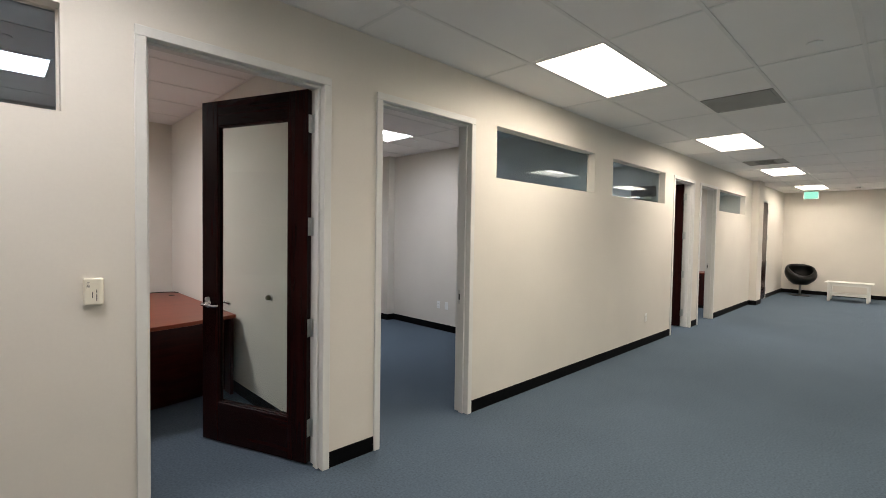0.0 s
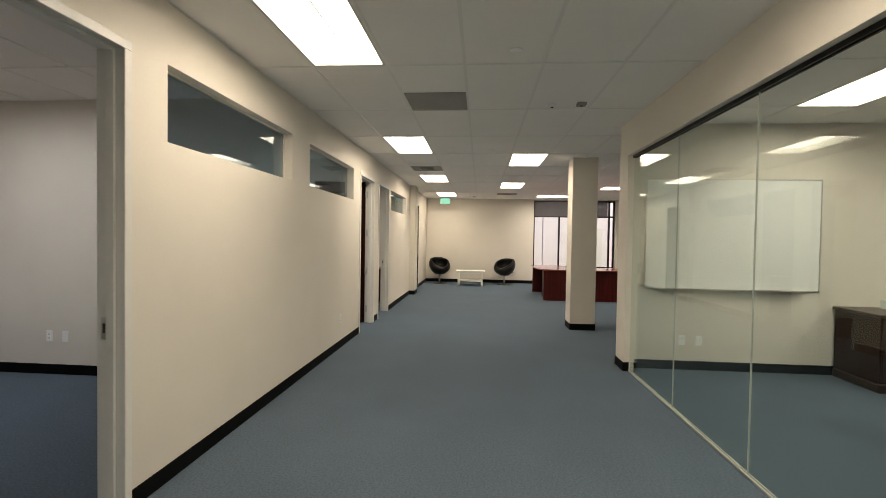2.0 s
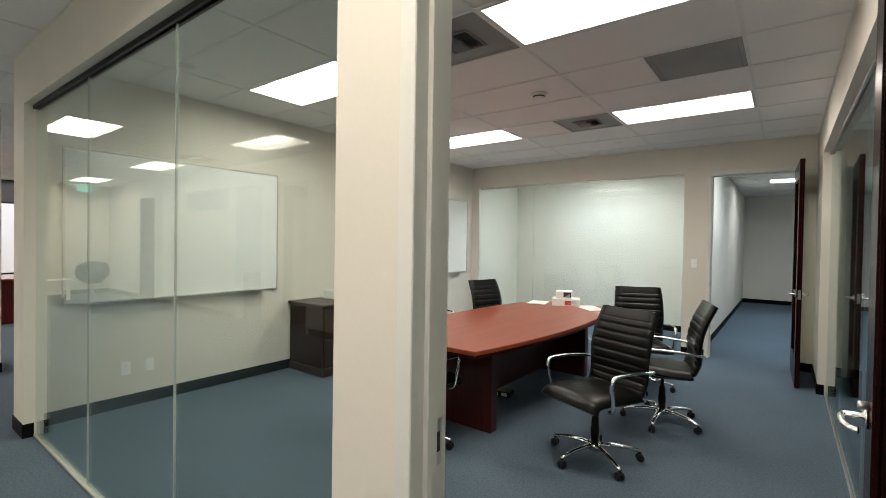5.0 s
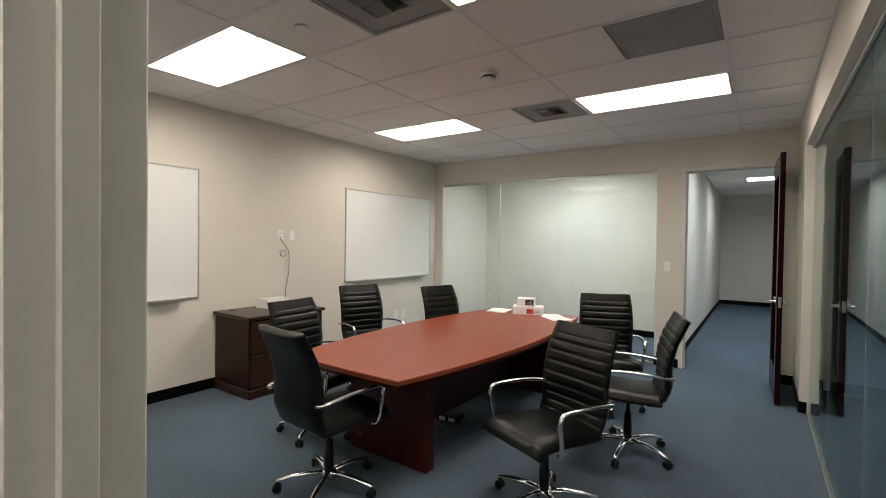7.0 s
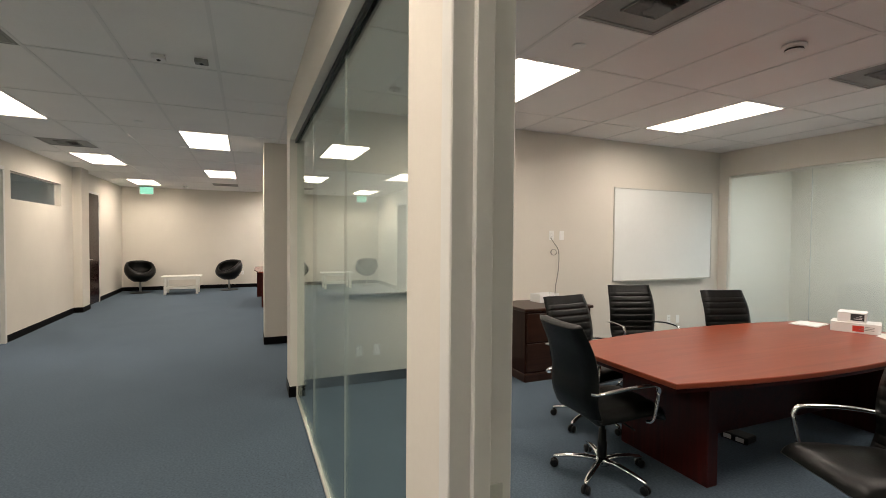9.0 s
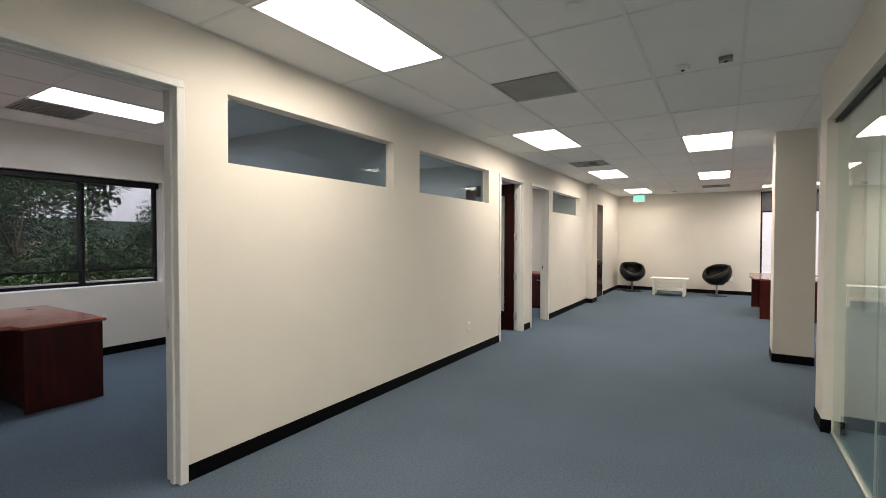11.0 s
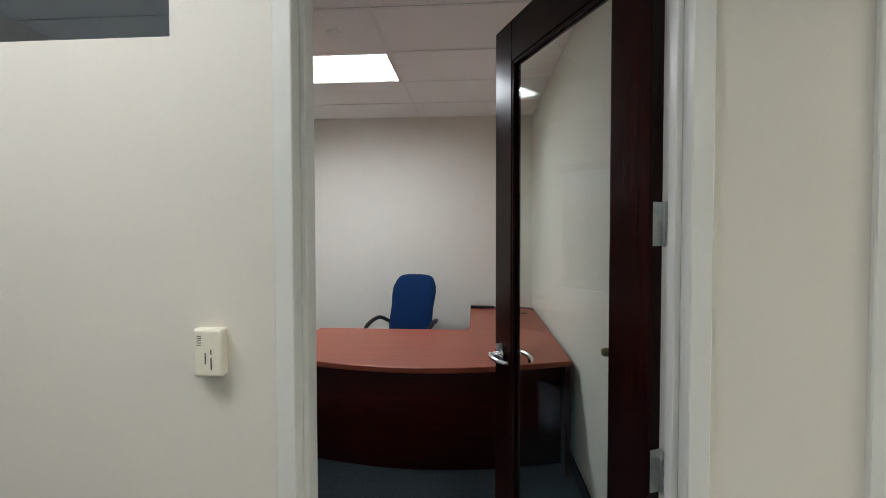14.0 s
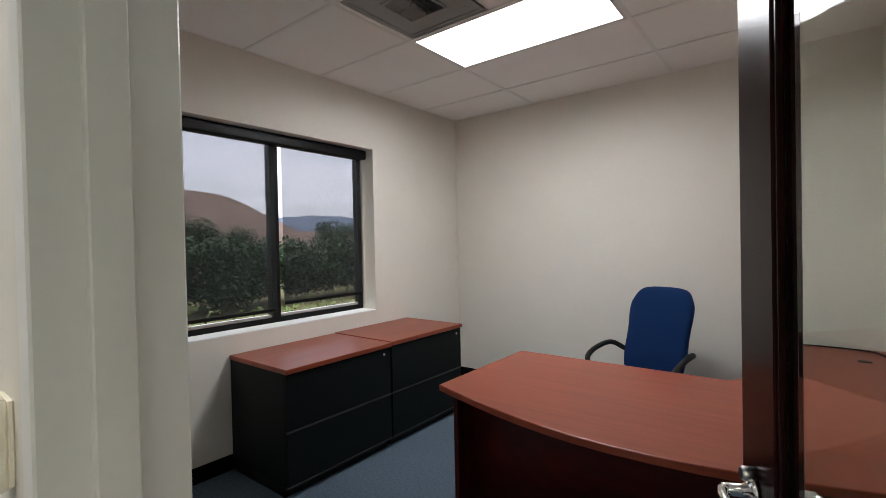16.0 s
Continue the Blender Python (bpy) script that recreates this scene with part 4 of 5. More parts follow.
def meeting_table():
    t = thing("meeting_table", "boat-shaped cherry meeting table on mahogany panel legs", "table", pose(3.705, -4.17, 0, 0, 0, -0.8))
    part("tabletop", prism(boat(2.96, 0.98, 1.31), 0.712, 0.745, 0.006), CHERRY_Y, t, "satin cherry veneer top")
    part("edge_band", prism([(x * 0.985, y * 0.993) for x, y in boat(2.96, 0.98, 1.31)], 0.690, 0.712), MAHOG_X, t)
    for y in (-1.0, 1.0):
        leg = bmesh.new()
        solid(leg, -0.36, 0.36, y - 0.045, y + 0.045, 0.0, 0.69, 0.004, 1)
        part("panel_leg", leg, MAHOG_Z, t, "dark mahogany panel leg")
    part("stretcher_panel", block(-0.02, 0.02, -0.955, 0.955, 0.12, 0.69, 0.003, 1), MAHOG_X, t)


meeting_table()


fb = thing("floor_box", "black floor power box with pale sockets under the table", "floor box", pose(3.75, -3.99, 0, 0, 0, 8))
part("box_body", block(-0.10, 0.10, -0.07, 0.07, 0.0, 0.055, 0.012, 2), BLACK, fb)
for dx in (-0.045, 0.045):
    part("socket_plate", block(dx - 0.03, dx + 0.03, 0.066, 0.0715, 0.012, 0.045, 0.002, 1), WHITE, fb)


def office_chair(label):
    """Ribbed black leather swivel chair with chrome loop arms. Faces local +y."""
    t = thing("office_chair", label, "chair", None, "meeting chairs")

    def cushion(curve, half, thick, ribs, rib0, rib1, width_of):
        """A padded strip along a side curve of (y, z), ribbed between rib0 and rib1."""
        bm = bmesh.new()
        n, mcols = len(curve), 10
        front, back = [], []
        for i, (y, z) in enumerate(curve):
            a, b = curve[max(i - 1, 0)], curve[min(i + 1, n - 1)]
            ty, tz = b[0] - a[0], b[1] - a[1]
            ln = math.hypot(ty, tz)
            ny, nz = tz / ln, -ty / ln
            v = i / (n - 1)
            swell = 0.0
            if rib0 <= v <= rib1:
                swell = 0.003 - 0.013 * (1 - abs(math.sin(math.pi * ribs * (v - rib0) / (rib1 - rib0)))) ** 2.5
            cap = min(1.0, math.sqrt(max(0.0, min(v, 1 - v)) * 28) + 0.15)
            fr, bk = [], []
            for k in range(mcols + 1):
                u = -1 + 2 * k / mcols
                w = half * width_of(v)
                roundoff = math.sqrt(max(0.02, 1 - abs(u) ** 10))
                dish = 0.018 * u * u
                d1 = (thick * 0.5 * roundoff * cap) + (swell * (1 - abs(u) ** 8)) + dish
                fr.append(bm.verts.new((u * w, y + ny * d1, z + nz * d1)))
                d2 = -thick * 0.5 * roundoff * cap + dish
                bk.append(bm.verts.new((u * w, y + ny * d2, z + nz * d2)))
            front.append(fr), back.append(bk)
        for g, flip in ((front, False), (back, True)):
            for i in range(n - 1):
                for k in range(mcols):
                    q = (g[i][k], g[i][k + 1], g[i + 1][k + 1], g[i + 1][k])
                    bm.faces.new(q[::-1] if flip else q).smooth = True
        for i in range(n - 1):
            bm.faces.new((front[i][0], front[i + 1][0], back[i + 1][0], back[i][0])).smooth = True
            bm.faces.new((front[i][-1], back[i][-1], back[i + 1][-1], front[i + 1][-1])).smooth = True
        for k in range(mcols):
            bm.faces.new((front[0][k], back[0][k], back[0][k + 1], front[0][k + 1])).smooth = True
            bm.faces.new((front[-1][k], front[-1][k + 1], back[-1][k + 1], back[-1][k])).smooth = True
        bmesh.ops.recalc_face_normals(bm, faces=bm.faces)
        return bm

    back_curve = [(p.y, p.z) for p in curved([(0, -0.205, 0.455), (0, -0.245, 0.56), (0, -0.245, 0.70), (0, -0.275, 0.845), (0, -0.325, 0.96), (0, -0.355, 1.022)], 22)]
    seat_curve = [(p.y, p.z) for p in curved([(0, 0.285, 0.435), (0, 0.245, 0.478), (0, 0.12, 0.482), (0, -0.05, 0.468), (0, -0.20, 0.462)], 20)]
    part("backrest", cushion(back_curve, 0.250, 0.056, 8, 0.08, 0.78, lambda v: 0.95 + 0.06 * math.sin(math.pi * min(1, v * 1.1))), LEATHER, t, "ribbed black leather back with a plain headroll")
    part("seat", cushion(seat_curve[::-1], 0.255, 0.075, 6, 0.10, 0.62, lambda v: 0.96 + 0.04 * v), LEATHER, t, "ribbed black leather seat")
    for s in (-1, 1):
        x = s * 0.278
        arm = bmesh.new()
        tube(arm, curved([(s * 0.240, -0.262, 0.632), (x, -0.225, 0.640), (x + s * 0.010, -0.05, 0.660), (x + s * 0.010, 0.125, 0.663), (x + s * 0.010, 0.172, 0.648), (x + s * 0.006, 0.182, 0.600), (x, 0.165, 0.500), (x - s * 0.006, 0.150, 0.440), (s * 0.24, 0.140, 0.424)], 7), 0.0150, 12, 0.72)
        part("armrest", arm, CHROME, t, "chrome loop arm")
    part("mechanism", block(-0.085, 0.085, -0.13, 0.10, 0.385, 0.432, 0.012, 2), BLACK, t)
    lev = bmesh.new()
    tube(lev, [(0.08, 0.02, 0.405), (0.20, 0.03, 0.395), (0.26, 0.03, 0.392)], 0.006, 8)
    part("height_lever", lev, BLACK, t)
    part("gas_column", lathe([(0.030, 0.095), (0.030, 0.22), (0.026, 0.225), (0.024, 0.30), (0.015, 0.302), (0.014, 0.39)], 18), BLACK, t)
    part("hub", lathe([(0.045, 0.068), (0.048, 0.10), (0.036, 0.118)], 20), CHROME, t)
    for k in range(5):
        a = 2 * math.pi * k / 5 + 0.3
        c, s = math.cos(a), math.sin(a)
        leg = bmesh.new()
        tube(leg, [(c * r, s * r, z) for r, z in ((0.03, 0.098), (0.12, 0.102), (0.22, 0.092), (0.30, 0.074), (0.315, 0.066))], [0.024, 0.022, 0.019, 0.016, 0.010], 10, 0.7)
        leg_ob = part("leg", leg, CHROME, t, "polished chrome spoke")
        cast = bmesh.new()
        for off in (-0.014, 0.014):
            wheel = lathe([(0.010, -0.009), (0.024, -0.009), (0.027, -0.004), (0.027, 0.004), (0.024, 0.009), (0.010, 0.009)], 18)
            bmesh.ops.transform(wheel, matrix=Matrix.Translation((c * 0.305 - s * off, s * 0.305 + c * off, 0.0275)) @ Matrix.Rotation(a + math.pi / 2, 4, "Z") @ Matrix.Rotation(math.pi / 2, 4, "Y"), verts=wheel.verts)
            tmp = bpy.data.meshes.new("wheel")
            wheel.to_mesh(tmp), wheel.free()
            cast.from_mesh(tmp)
            bpy.data.meshes.remove(tmp)
        tube(cast, [(c * 0.305, s * 0.305, 0.03), (c * 0.305, s * 0.305, 0.066)], 0.010, 8)
        part("caster", cast, BLACK, leg_ob, "black twin-wheel caster")
    return t


chair = office_chair("black ribbed leather office chair with chrome arms at the table")
chair.matrix_basis = pose(2.585, -3.235, 0, 0, 0, -23)
CHAIRS = [(2.36, -4.27, 0.0, -73), (2.74, -5.15, 0.0, 22), (3.75, -2.64, 0.0, 175), (4.46, -3.16, 0.0, 95), (4.98, -4.30, 0.0, 71), (4.28, -4.88, 0.0, 76)]
for x, y, z, rz in CHAIRS:
    copy_thing(chair, pose(x, y, z, 0, 0, rz))


def credenza():
    t = thing("credenza", "dark walnut two-drawer lateral file against the wall", "cabinet", pose(6.157, -3.20, 0, 0, 0, 180))
    D, W, h = 0.63, 0.92, 0.79
    part("body", block(0.02, D - 0.02, 0.02, W - 0.02, 0.09, h - 0.035, 0.003, 1), WALNUT_Z, t)
    part("plinth", block(0.02, D + 0.005, 0.01, W - 0.01, 0.0, 0.09, 0.012, 2), WALNUT_Y, t, "moulded dark walnut plinth")
    part("cabinet_top", block(0.0, D + 0.012, 0.0, W, h - 0.035, h, 0.010, 2), WALNUT_Y, t, "worn dark walnut top with a rounded edge")
    for y0, y1 in ((0.04, W - 0.04),):
        for z0, z1 in ((0.11, 0.41), (0.425, 0.735)):
            dr = part("drawer", block(D - 0.022, D - 0.002, y0, y1, z0, z1, 0.006, 2), WALNUT_Y, t, "raised walnut drawer front")
            pull = bmesh.new()
            ym, zm = (y0 + y1) / 2, (z0 + z1) / 2 + 0.02
            tube(pull, curved([(D - 0.004, ym - 0.05, zm), (D + 0.022, ym - 0.04, zm - 0.012), (D + 0.026, ym, zm - 0.020), (D + 0.022, ym + 0.04, zm - 0.012), (D - 0.004, ym + 0.05, zm)], 5), 0.0045, 8)
            part("bail_pull", pull, STEEL, dr, "dull metal bail pull")
    part("grommet", lathe([(0.030, h), (0.030, h + 0.003), (0.024, h + 0.004)], 18), SLOT, t, place=Matrix.Translation((0.12, 0.14, 0)))


credenza()


def open_box():
    t = thing("paper_box", "open white cardboard box with a cut-out front on the credenza", "box", pose(5.98, -3.78, 0.79, 0, 0, 8))
    w, d, h, s = 0.085, 0.15, 0.095, 0.003
    for nm, b in (("box_bottom", (-w, w, -d, d, 0, s)), ("box_side", (-w, w, -d, -d + s, s, h)), ("box_side", (-w, w, d - s, d, s, h)), ("box_back", (w - s, w, -d + s, d - s, s, h))):
        part(nm, block(*b), PAPER, t)
    bm = bmesh.new()
    n = 12
    pts = [(-d + s + (2 * d - 2 * s) * k / n, h - 0.055 * max(0.0, math.cos((k / n - 0.5) * math.pi * 1.6)) ** 0.7) for k in range(n + 1)]
    for (y0, z0), (y1, z1) in zip(pts, pts[1:]):
        for x in (-w, -w + s):
            q = [bm.verts.new(p) for p in ((x, y0, s), (x, y1, s), (x, y1, z1), (x, y0, z0))]
            bm.faces.new(q)
    part("box_front", bm, PAPER, t)


open_box()
cord = bmesh.new()
tube(cord, curved([(6.155, -3.985, 1.55), (6.12, -4.00, 1.50), (6.13, -4.09, 1.38), (6.145, -4.10, 1.15), (6.14, -4.06, 0.95), (6.10, -4.02, 0.80)], 8), 0.0055, 8)
part("power_cord", cord, CABLE, cord_outlet, "grey hanging power cord", cord_outlet.matrix_basis.inverted())
coil = bmesh.new()
tube(coil, [(0.036 * math.cos(a), 0.042 * math.sin(a), 0.004 + 0.0015 * a) for a in (0.35 * k for k in range(32))], 0.0032, 8)
part("cord_coil", coil, CABLE, cord_outlet, "small coil of cord", cord_outlet.matrix_basis.inverted() @ pose(6.163, -4.03, 1.37, 0, -90, 0))


def carton(m, w, d, h, patch, label):
    t = thing("carton", label, "box", m, "cartons on the table")
    part("box", block(-w, w, -d, d, 0, h, 0.002, 1), PAPER, t)
    part("print_panel", block(-w - 0.0015, -w, -d * 0.9, d * 0.05, h * 0.2, h * 0.9) if patch is SLOT else block(-w - 0.0015, -w, -d * 0.35, d * 0.1, h * 0.15, h * 0.75), patch, t, "printed panel")
    bars = bmesh.new()
    for k in range(3):
        solid(bars, -w - 0.0025, -w - 0.0015, -d * 0.75, -d * 0.15 - 0.02 * k, h * (0.35 + 0.15 * k), h * (0.40 + 0.15 * k))
    part("print_lines", bars, PAPER if patch is SLOT else GREYVENT, t)


BT = 0.745
carton(pose(3.70, -5.46, BT, 0, 0, -68), 0.11, 0.165, 0.085, RED, "white carton with a red label lying on the table")
carton(pose(3.73, -5.47, BT + 0.085, 0, 0, -70), 0.10, 0.095, 0.085, SLOT, "white carton with a black printed side on another carton")
for x, y, rz, n in ((4.05, -5.42, 12, 6), (3.42, -5.45, 35, 3), (3.33, -5.35, 48, 2)):
    bm = bmesh.new()
    for k in range(n):
        b2 = block(-0.108, 0.108, -0.14, 0.14, 0.0015 * k, 0.0015 * k + 0.0012)
        bmesh.ops.rotate(b2, matrix=Matrix.Rotation(radians(random.uniform(-5, 5)), 3, "Z"), verts=b2.verts)
        tmp = bpy.data.meshes.new("sheet")
        b2.to_mesh(tmp), b2.free()
        bm.from_mesh(tmp)
        bpy.data.meshes.remove(tmp)
    lone("paper_stack", bm, PAPER, "loose white papers on the meeting table", "papers", "papers on the table", m=pose(x, y, BT, 0, 0, rz))


# ---- lobby end ----
def lounge_chair(x, y, rz):
    """Low swivel tub chair. Opens towards local +y."""
    t = thing("lounge_chair", "black leather tub chair on a steel pedestal", "chair", pose(x, y, 0, 0, 0, rz), "lobby chairs")
    bm = bmesh.new()
    seg, rows = 32, 9
    outer, inner = [], []
    for k in range(seg):
        a = 2 * math.pi * k / seg
        front = 0.5 + 0.5 * math.sin(a)
        rim = 0.84 - 0.30 * front ** 1.6
        o, i_ = [], []
        for j in range(rows):
            v = j / (rows - 1)
            z = 0.30 + (rim - 0.30) * v
            r = 0.36 * math.sin(0.35 + v * 1.75) ** 0.8
            o.append(bm.verts.new((r * math.cos(a), r * math.sin(a) * 0.95, z)))
            ri = max(0.04, r - 0.055)
            zi = max(z, 0.36) + (0.012 if v == 1 else 0)
            i_.append(bm.verts.new((ri * math.cos(a), ri * math.sin(a) * 0.95, zi)))
        outer.append(o), inner.append(i_)
    for k in range(seg):
        n = (k + 1) % seg
        for j in range(rows - 1):
            bm.faces.new((outer[k][j], outer[n][j], outer[n][j + 1], outer[k][j + 1])).smooth = True
            bm.faces.new((inner[k][j], inner[k][j + 1], inner[n][j + 1], inner[n][j])).smooth = True
        bm.faces.new((outer[k][-1], outer[n][-1], inner[n][-1], inner[k][-1])).smooth = True
    bm.faces.new([outer[k][0] for k in range(seg)][::-1])
    bm.faces.new([inner[k][0] for k in range(seg)])
    part("shell", bm, LEATHER, t, "curved black leather tub")
    part("seat_cushion", lathe([(0.20, 0.37), (0.265, 0.39), (0.275, 0.42), (0.25, 0.445), (0.12, 0.455)], 28), LEATHER, t, "round black seat cushion")
    part("pedestal", lathe([(0.028, 0.02), (0.026, 0.10), (0.026, 0.28), (0.09, 0.30)], 18), STEEL, t)
    part("base_disc", lathe([(0.24, 0.0), (0.24, 0.008), (0.20, 0.016), (0.03, 0.026)], 32), BLACK, t)


lounge_chair(15.75, 2.12, 115)
lounge_chair(15.75, -0.02, 55)


def bench():
    t = thing("coffee_table", "low white slatted wooden table with a lower shelf", "table", pose(15.25, 1.085, 0))
    hx, hy = 0.26, 0.455
    for k in range(5):
        x = -hx + (2 * hx - 0.09) * k / 4
        part("top_slat", block(x, x + 0.085, -hy, hy, 0.445, 0.475, 0.004, 1), PAINTWHITE, t)
    for sx in (-1, 1):
        for sy in (-1, 1):
            part("leg", block(sx * (hx - 0.03) - 0.028, sx * (hx - 0.03) + 0.028, sy * (hy - 0.09) - 0.028, sy * (hy - 0.09) + 0.028, 0, 0.445, 0.004, 1), PAINTWHITE, t)
    for sx in (-1, 1):
        part("apron", block(sx * (hx - 0.03) - 0.012, sx * (hx - 0.03) + 0.012, -hy + 0.118, hy - 0.118, 0.385, 0.445), PAINTWHITE, t)
    part("lower_shelf", block(-hx + 0.06, hx - 0.06, -hy + 0.09, hy - 0.09, 0.15, 0.175, 0.003, 1), PAINTWHITE, t)
    for sx in (-1, 1):
        part("shelf_rail", block(sx * (hx - 0.03) - 0.014, sx * (hx - 0.03) + 0.014, -hy + 0.118, hy - 0.118, 0.14, 0.19), PAINTWHITE, t)


bench()


def reception_desk():
    t = thing("reception_desk", "large mahogany bow-front desk below the end window", "desk", pose(12.0, -0.72, 0))
    pts = [(-0.06, -2.9), (-0.10, -1.6), (-0.06, -0.3), (0.10, 0.0), (0.8, 0.08), (1.9, 0.04), (1.95, -0.8), (0.95, -0.85), (0.9, -2.9)]
    part("desktop", prism(pts, 0.735, 0.765, 0.006), CHERRY_GLOSS, t, "glossy cherry desktop")
    part("front_panel", block(0.0, 0.03, -2.75, -0.06, 0.0, 0.735, 0.003, 1), REDWOOD_Z, t, "red mahogany front panel")
    part("side_panel", block(0.03, 0.75, -0.15, -0.12, 0.0, 0.735, 0.003, 1), MAHOG_X, t)
    part("end_panel", block(1.86, 1.89, -0.75, 0.0, 0.0, 0.735, 0.003, 1), MAHOG_Z, t)
    part("side_panel", block(0.03, 0.85, -2.78, -2.75, 0.0, 0.735, 0.003, 1), MAHOG_X, t)
    part("back_panel", block(0.75, 1.86, -0.42, -0.39, 0.10, 0.735, 0.003, 1), MAHOG_X, t)


reception_desk()


# ---- first office ----
def bow_desk():
    t = thing("executive_desk", "cherry bow-front executive desk with a side return", "desk", pose(0, 0, 0))
    n = 14
    pts = [(-0.27, 5.24), (-0.27, 4.35)]
    for k in range(1, n):
        u = k / n
        pts.append((-0.27 + 1.88 * u, 4.35 - 0.21 * math.sin(math.pi * u)))
    pts += [(1.61, 4.35), (1.63, 6.42), (0.97, 6.42), (0.97, 5.32), (0.92, 5.24)]
    part("desktop", prism(pts, 0.727, 0.76, 0.005), CHERRY_X, t, "satin cherry desktop with a bowed front")
    part("end_panel", block(-0.235, -0.205, 4.42, 5.2, 0, 0.727, 0.003, 1), MAHOG_Z, t, "dark mahogany end panel")
    bm = bmesh.new()
    m = 16
    for k in range(m):
        u0, u1 = k / m, (k + 1) / m
        f = lambda u: (-0.205 + 1.79 * u, 4.56 - 0.15 * math.sin(math.pi * u))
        (a, b), (c, d) = f(u0), f(u1)
        q = [bm.verts.new(p) for p in ((a, b, 0.02), (c, d, 0.02), (c, d, 0.727), (a, b, 0.727))]
        r = [bm.verts.new(p) for p in ((a, b + 0.025, 0.02), (c, d + 0.025, 0.02), (c, d + 0.025, 0.727), (a, b + 0.025, 0.727))]
        bm.faces.new(q).smooth, bm.faces.new(r[::-1]).smooth = True, True
        bm.faces.new((q[0], r[0], r[1], q[1]))
    bmesh.ops.remove_doubles(bm, verts=bm.verts, dist=1e-5)
    part("front_panel", bm, MAHOG_X, t, "bowed dark mahogany front panel")
    part("end_panel", block(1.585, 1.615, 4.42, 6.38, 0, 0.727, 0.003, 1), MAHOG_Z, t)
    ped = part("pedestal", block(1.03, 1.58, 5.75, 6.38, 0.03, 0.727, 0.003, 1), MAHOG_Z, t, "mahogany drawer pedestal")
    for z0, z1 in ((0.06, 0.38), (0.40, 0.55), (0.57, 0.71)):
        part("drawer", block(1.012, 1.03, 5.77, 6.36, z0, z1, 0.003, 1), MAHOG_X, ped)
    part("grommet", lathe([(0.032, 0.76), (0.032, 0.763), (0.024, 0.764)], 18), SLOT, t, place=Matrix.Translation((1.50, 6.05, 0)))
    part("apron_edge", block(-0.2, 0.9, 5.16, 5.19, 0.66, 0.727), MAHOG_X, t)


bow_desk()
ps = thing("power_strip", "black power strip with its cord on the desk return", "power strip", pose(1.12, 6.34, 0.76))
part("strip_body", block(-0.15, 0.10, -0.024, 0.024, 0.0, 0.026, 0.006, 2), BLACK, ps)
cd = bmesh.new()
tube(cd, curved([(0.10, 0.0, 0.012), (0.2, 0.02, 0.008), (0.32, 0.03, 0.006), (0.44, 0.0, 0.006), (0.49, -0.12, 0.006)], 6), 0.005, 8)
part("cord", cd, BLACK, ps)


def lateral_file(y0, top_z):
    t = thing("lateral_file", "charcoal steel two-drawer lateral file with a cherry top", "cabinet", pose(-1.80, y0, 0), "lateral files")
    W, D, h = 0.875, 0.64, top_z
    part("body", block(0.0, D - 0.02, 0.004, W - 0.004, 0.07, h - 0.03, 0.002, 1), CHARCOAL, t)
    part("plinth", block(0.03, D - 0.05, 0.012, W - 0.012, 0.0, 0.07), BLACK, t)
    for z0, z1 in ((0.075, 0.385), (0.40, h - 0.035)):
        dr = part("drawer", block(D - 0.02, D, 0.006, W - 0.006, z0, z1, 0.003, 1), CHARCOAL, t, "plain charcoal drawer front")
        part("finger_pull", block(D - 0.016, D + 0.003, 0.006, W - 0.006, z0 - 0.010, z0 - 0.001), SLOT, dr)
    part("cabinet_top", block(-0.005, D + 0.015, 0.0, W, h - 0.03, h, 0.004, 2), CHERRY_Y, t, "satin cherry top")
    part("lock", lathe([(0.010, 0.0), (0.010, 0.004), (0.007, 0.005)], 14), STEEL, t, place=pose(D, W - 0.07, h - 0.075, 0, 90, 0))


lateral_file(4.025, 0.772)
lateral_file(4.905, 0.777)


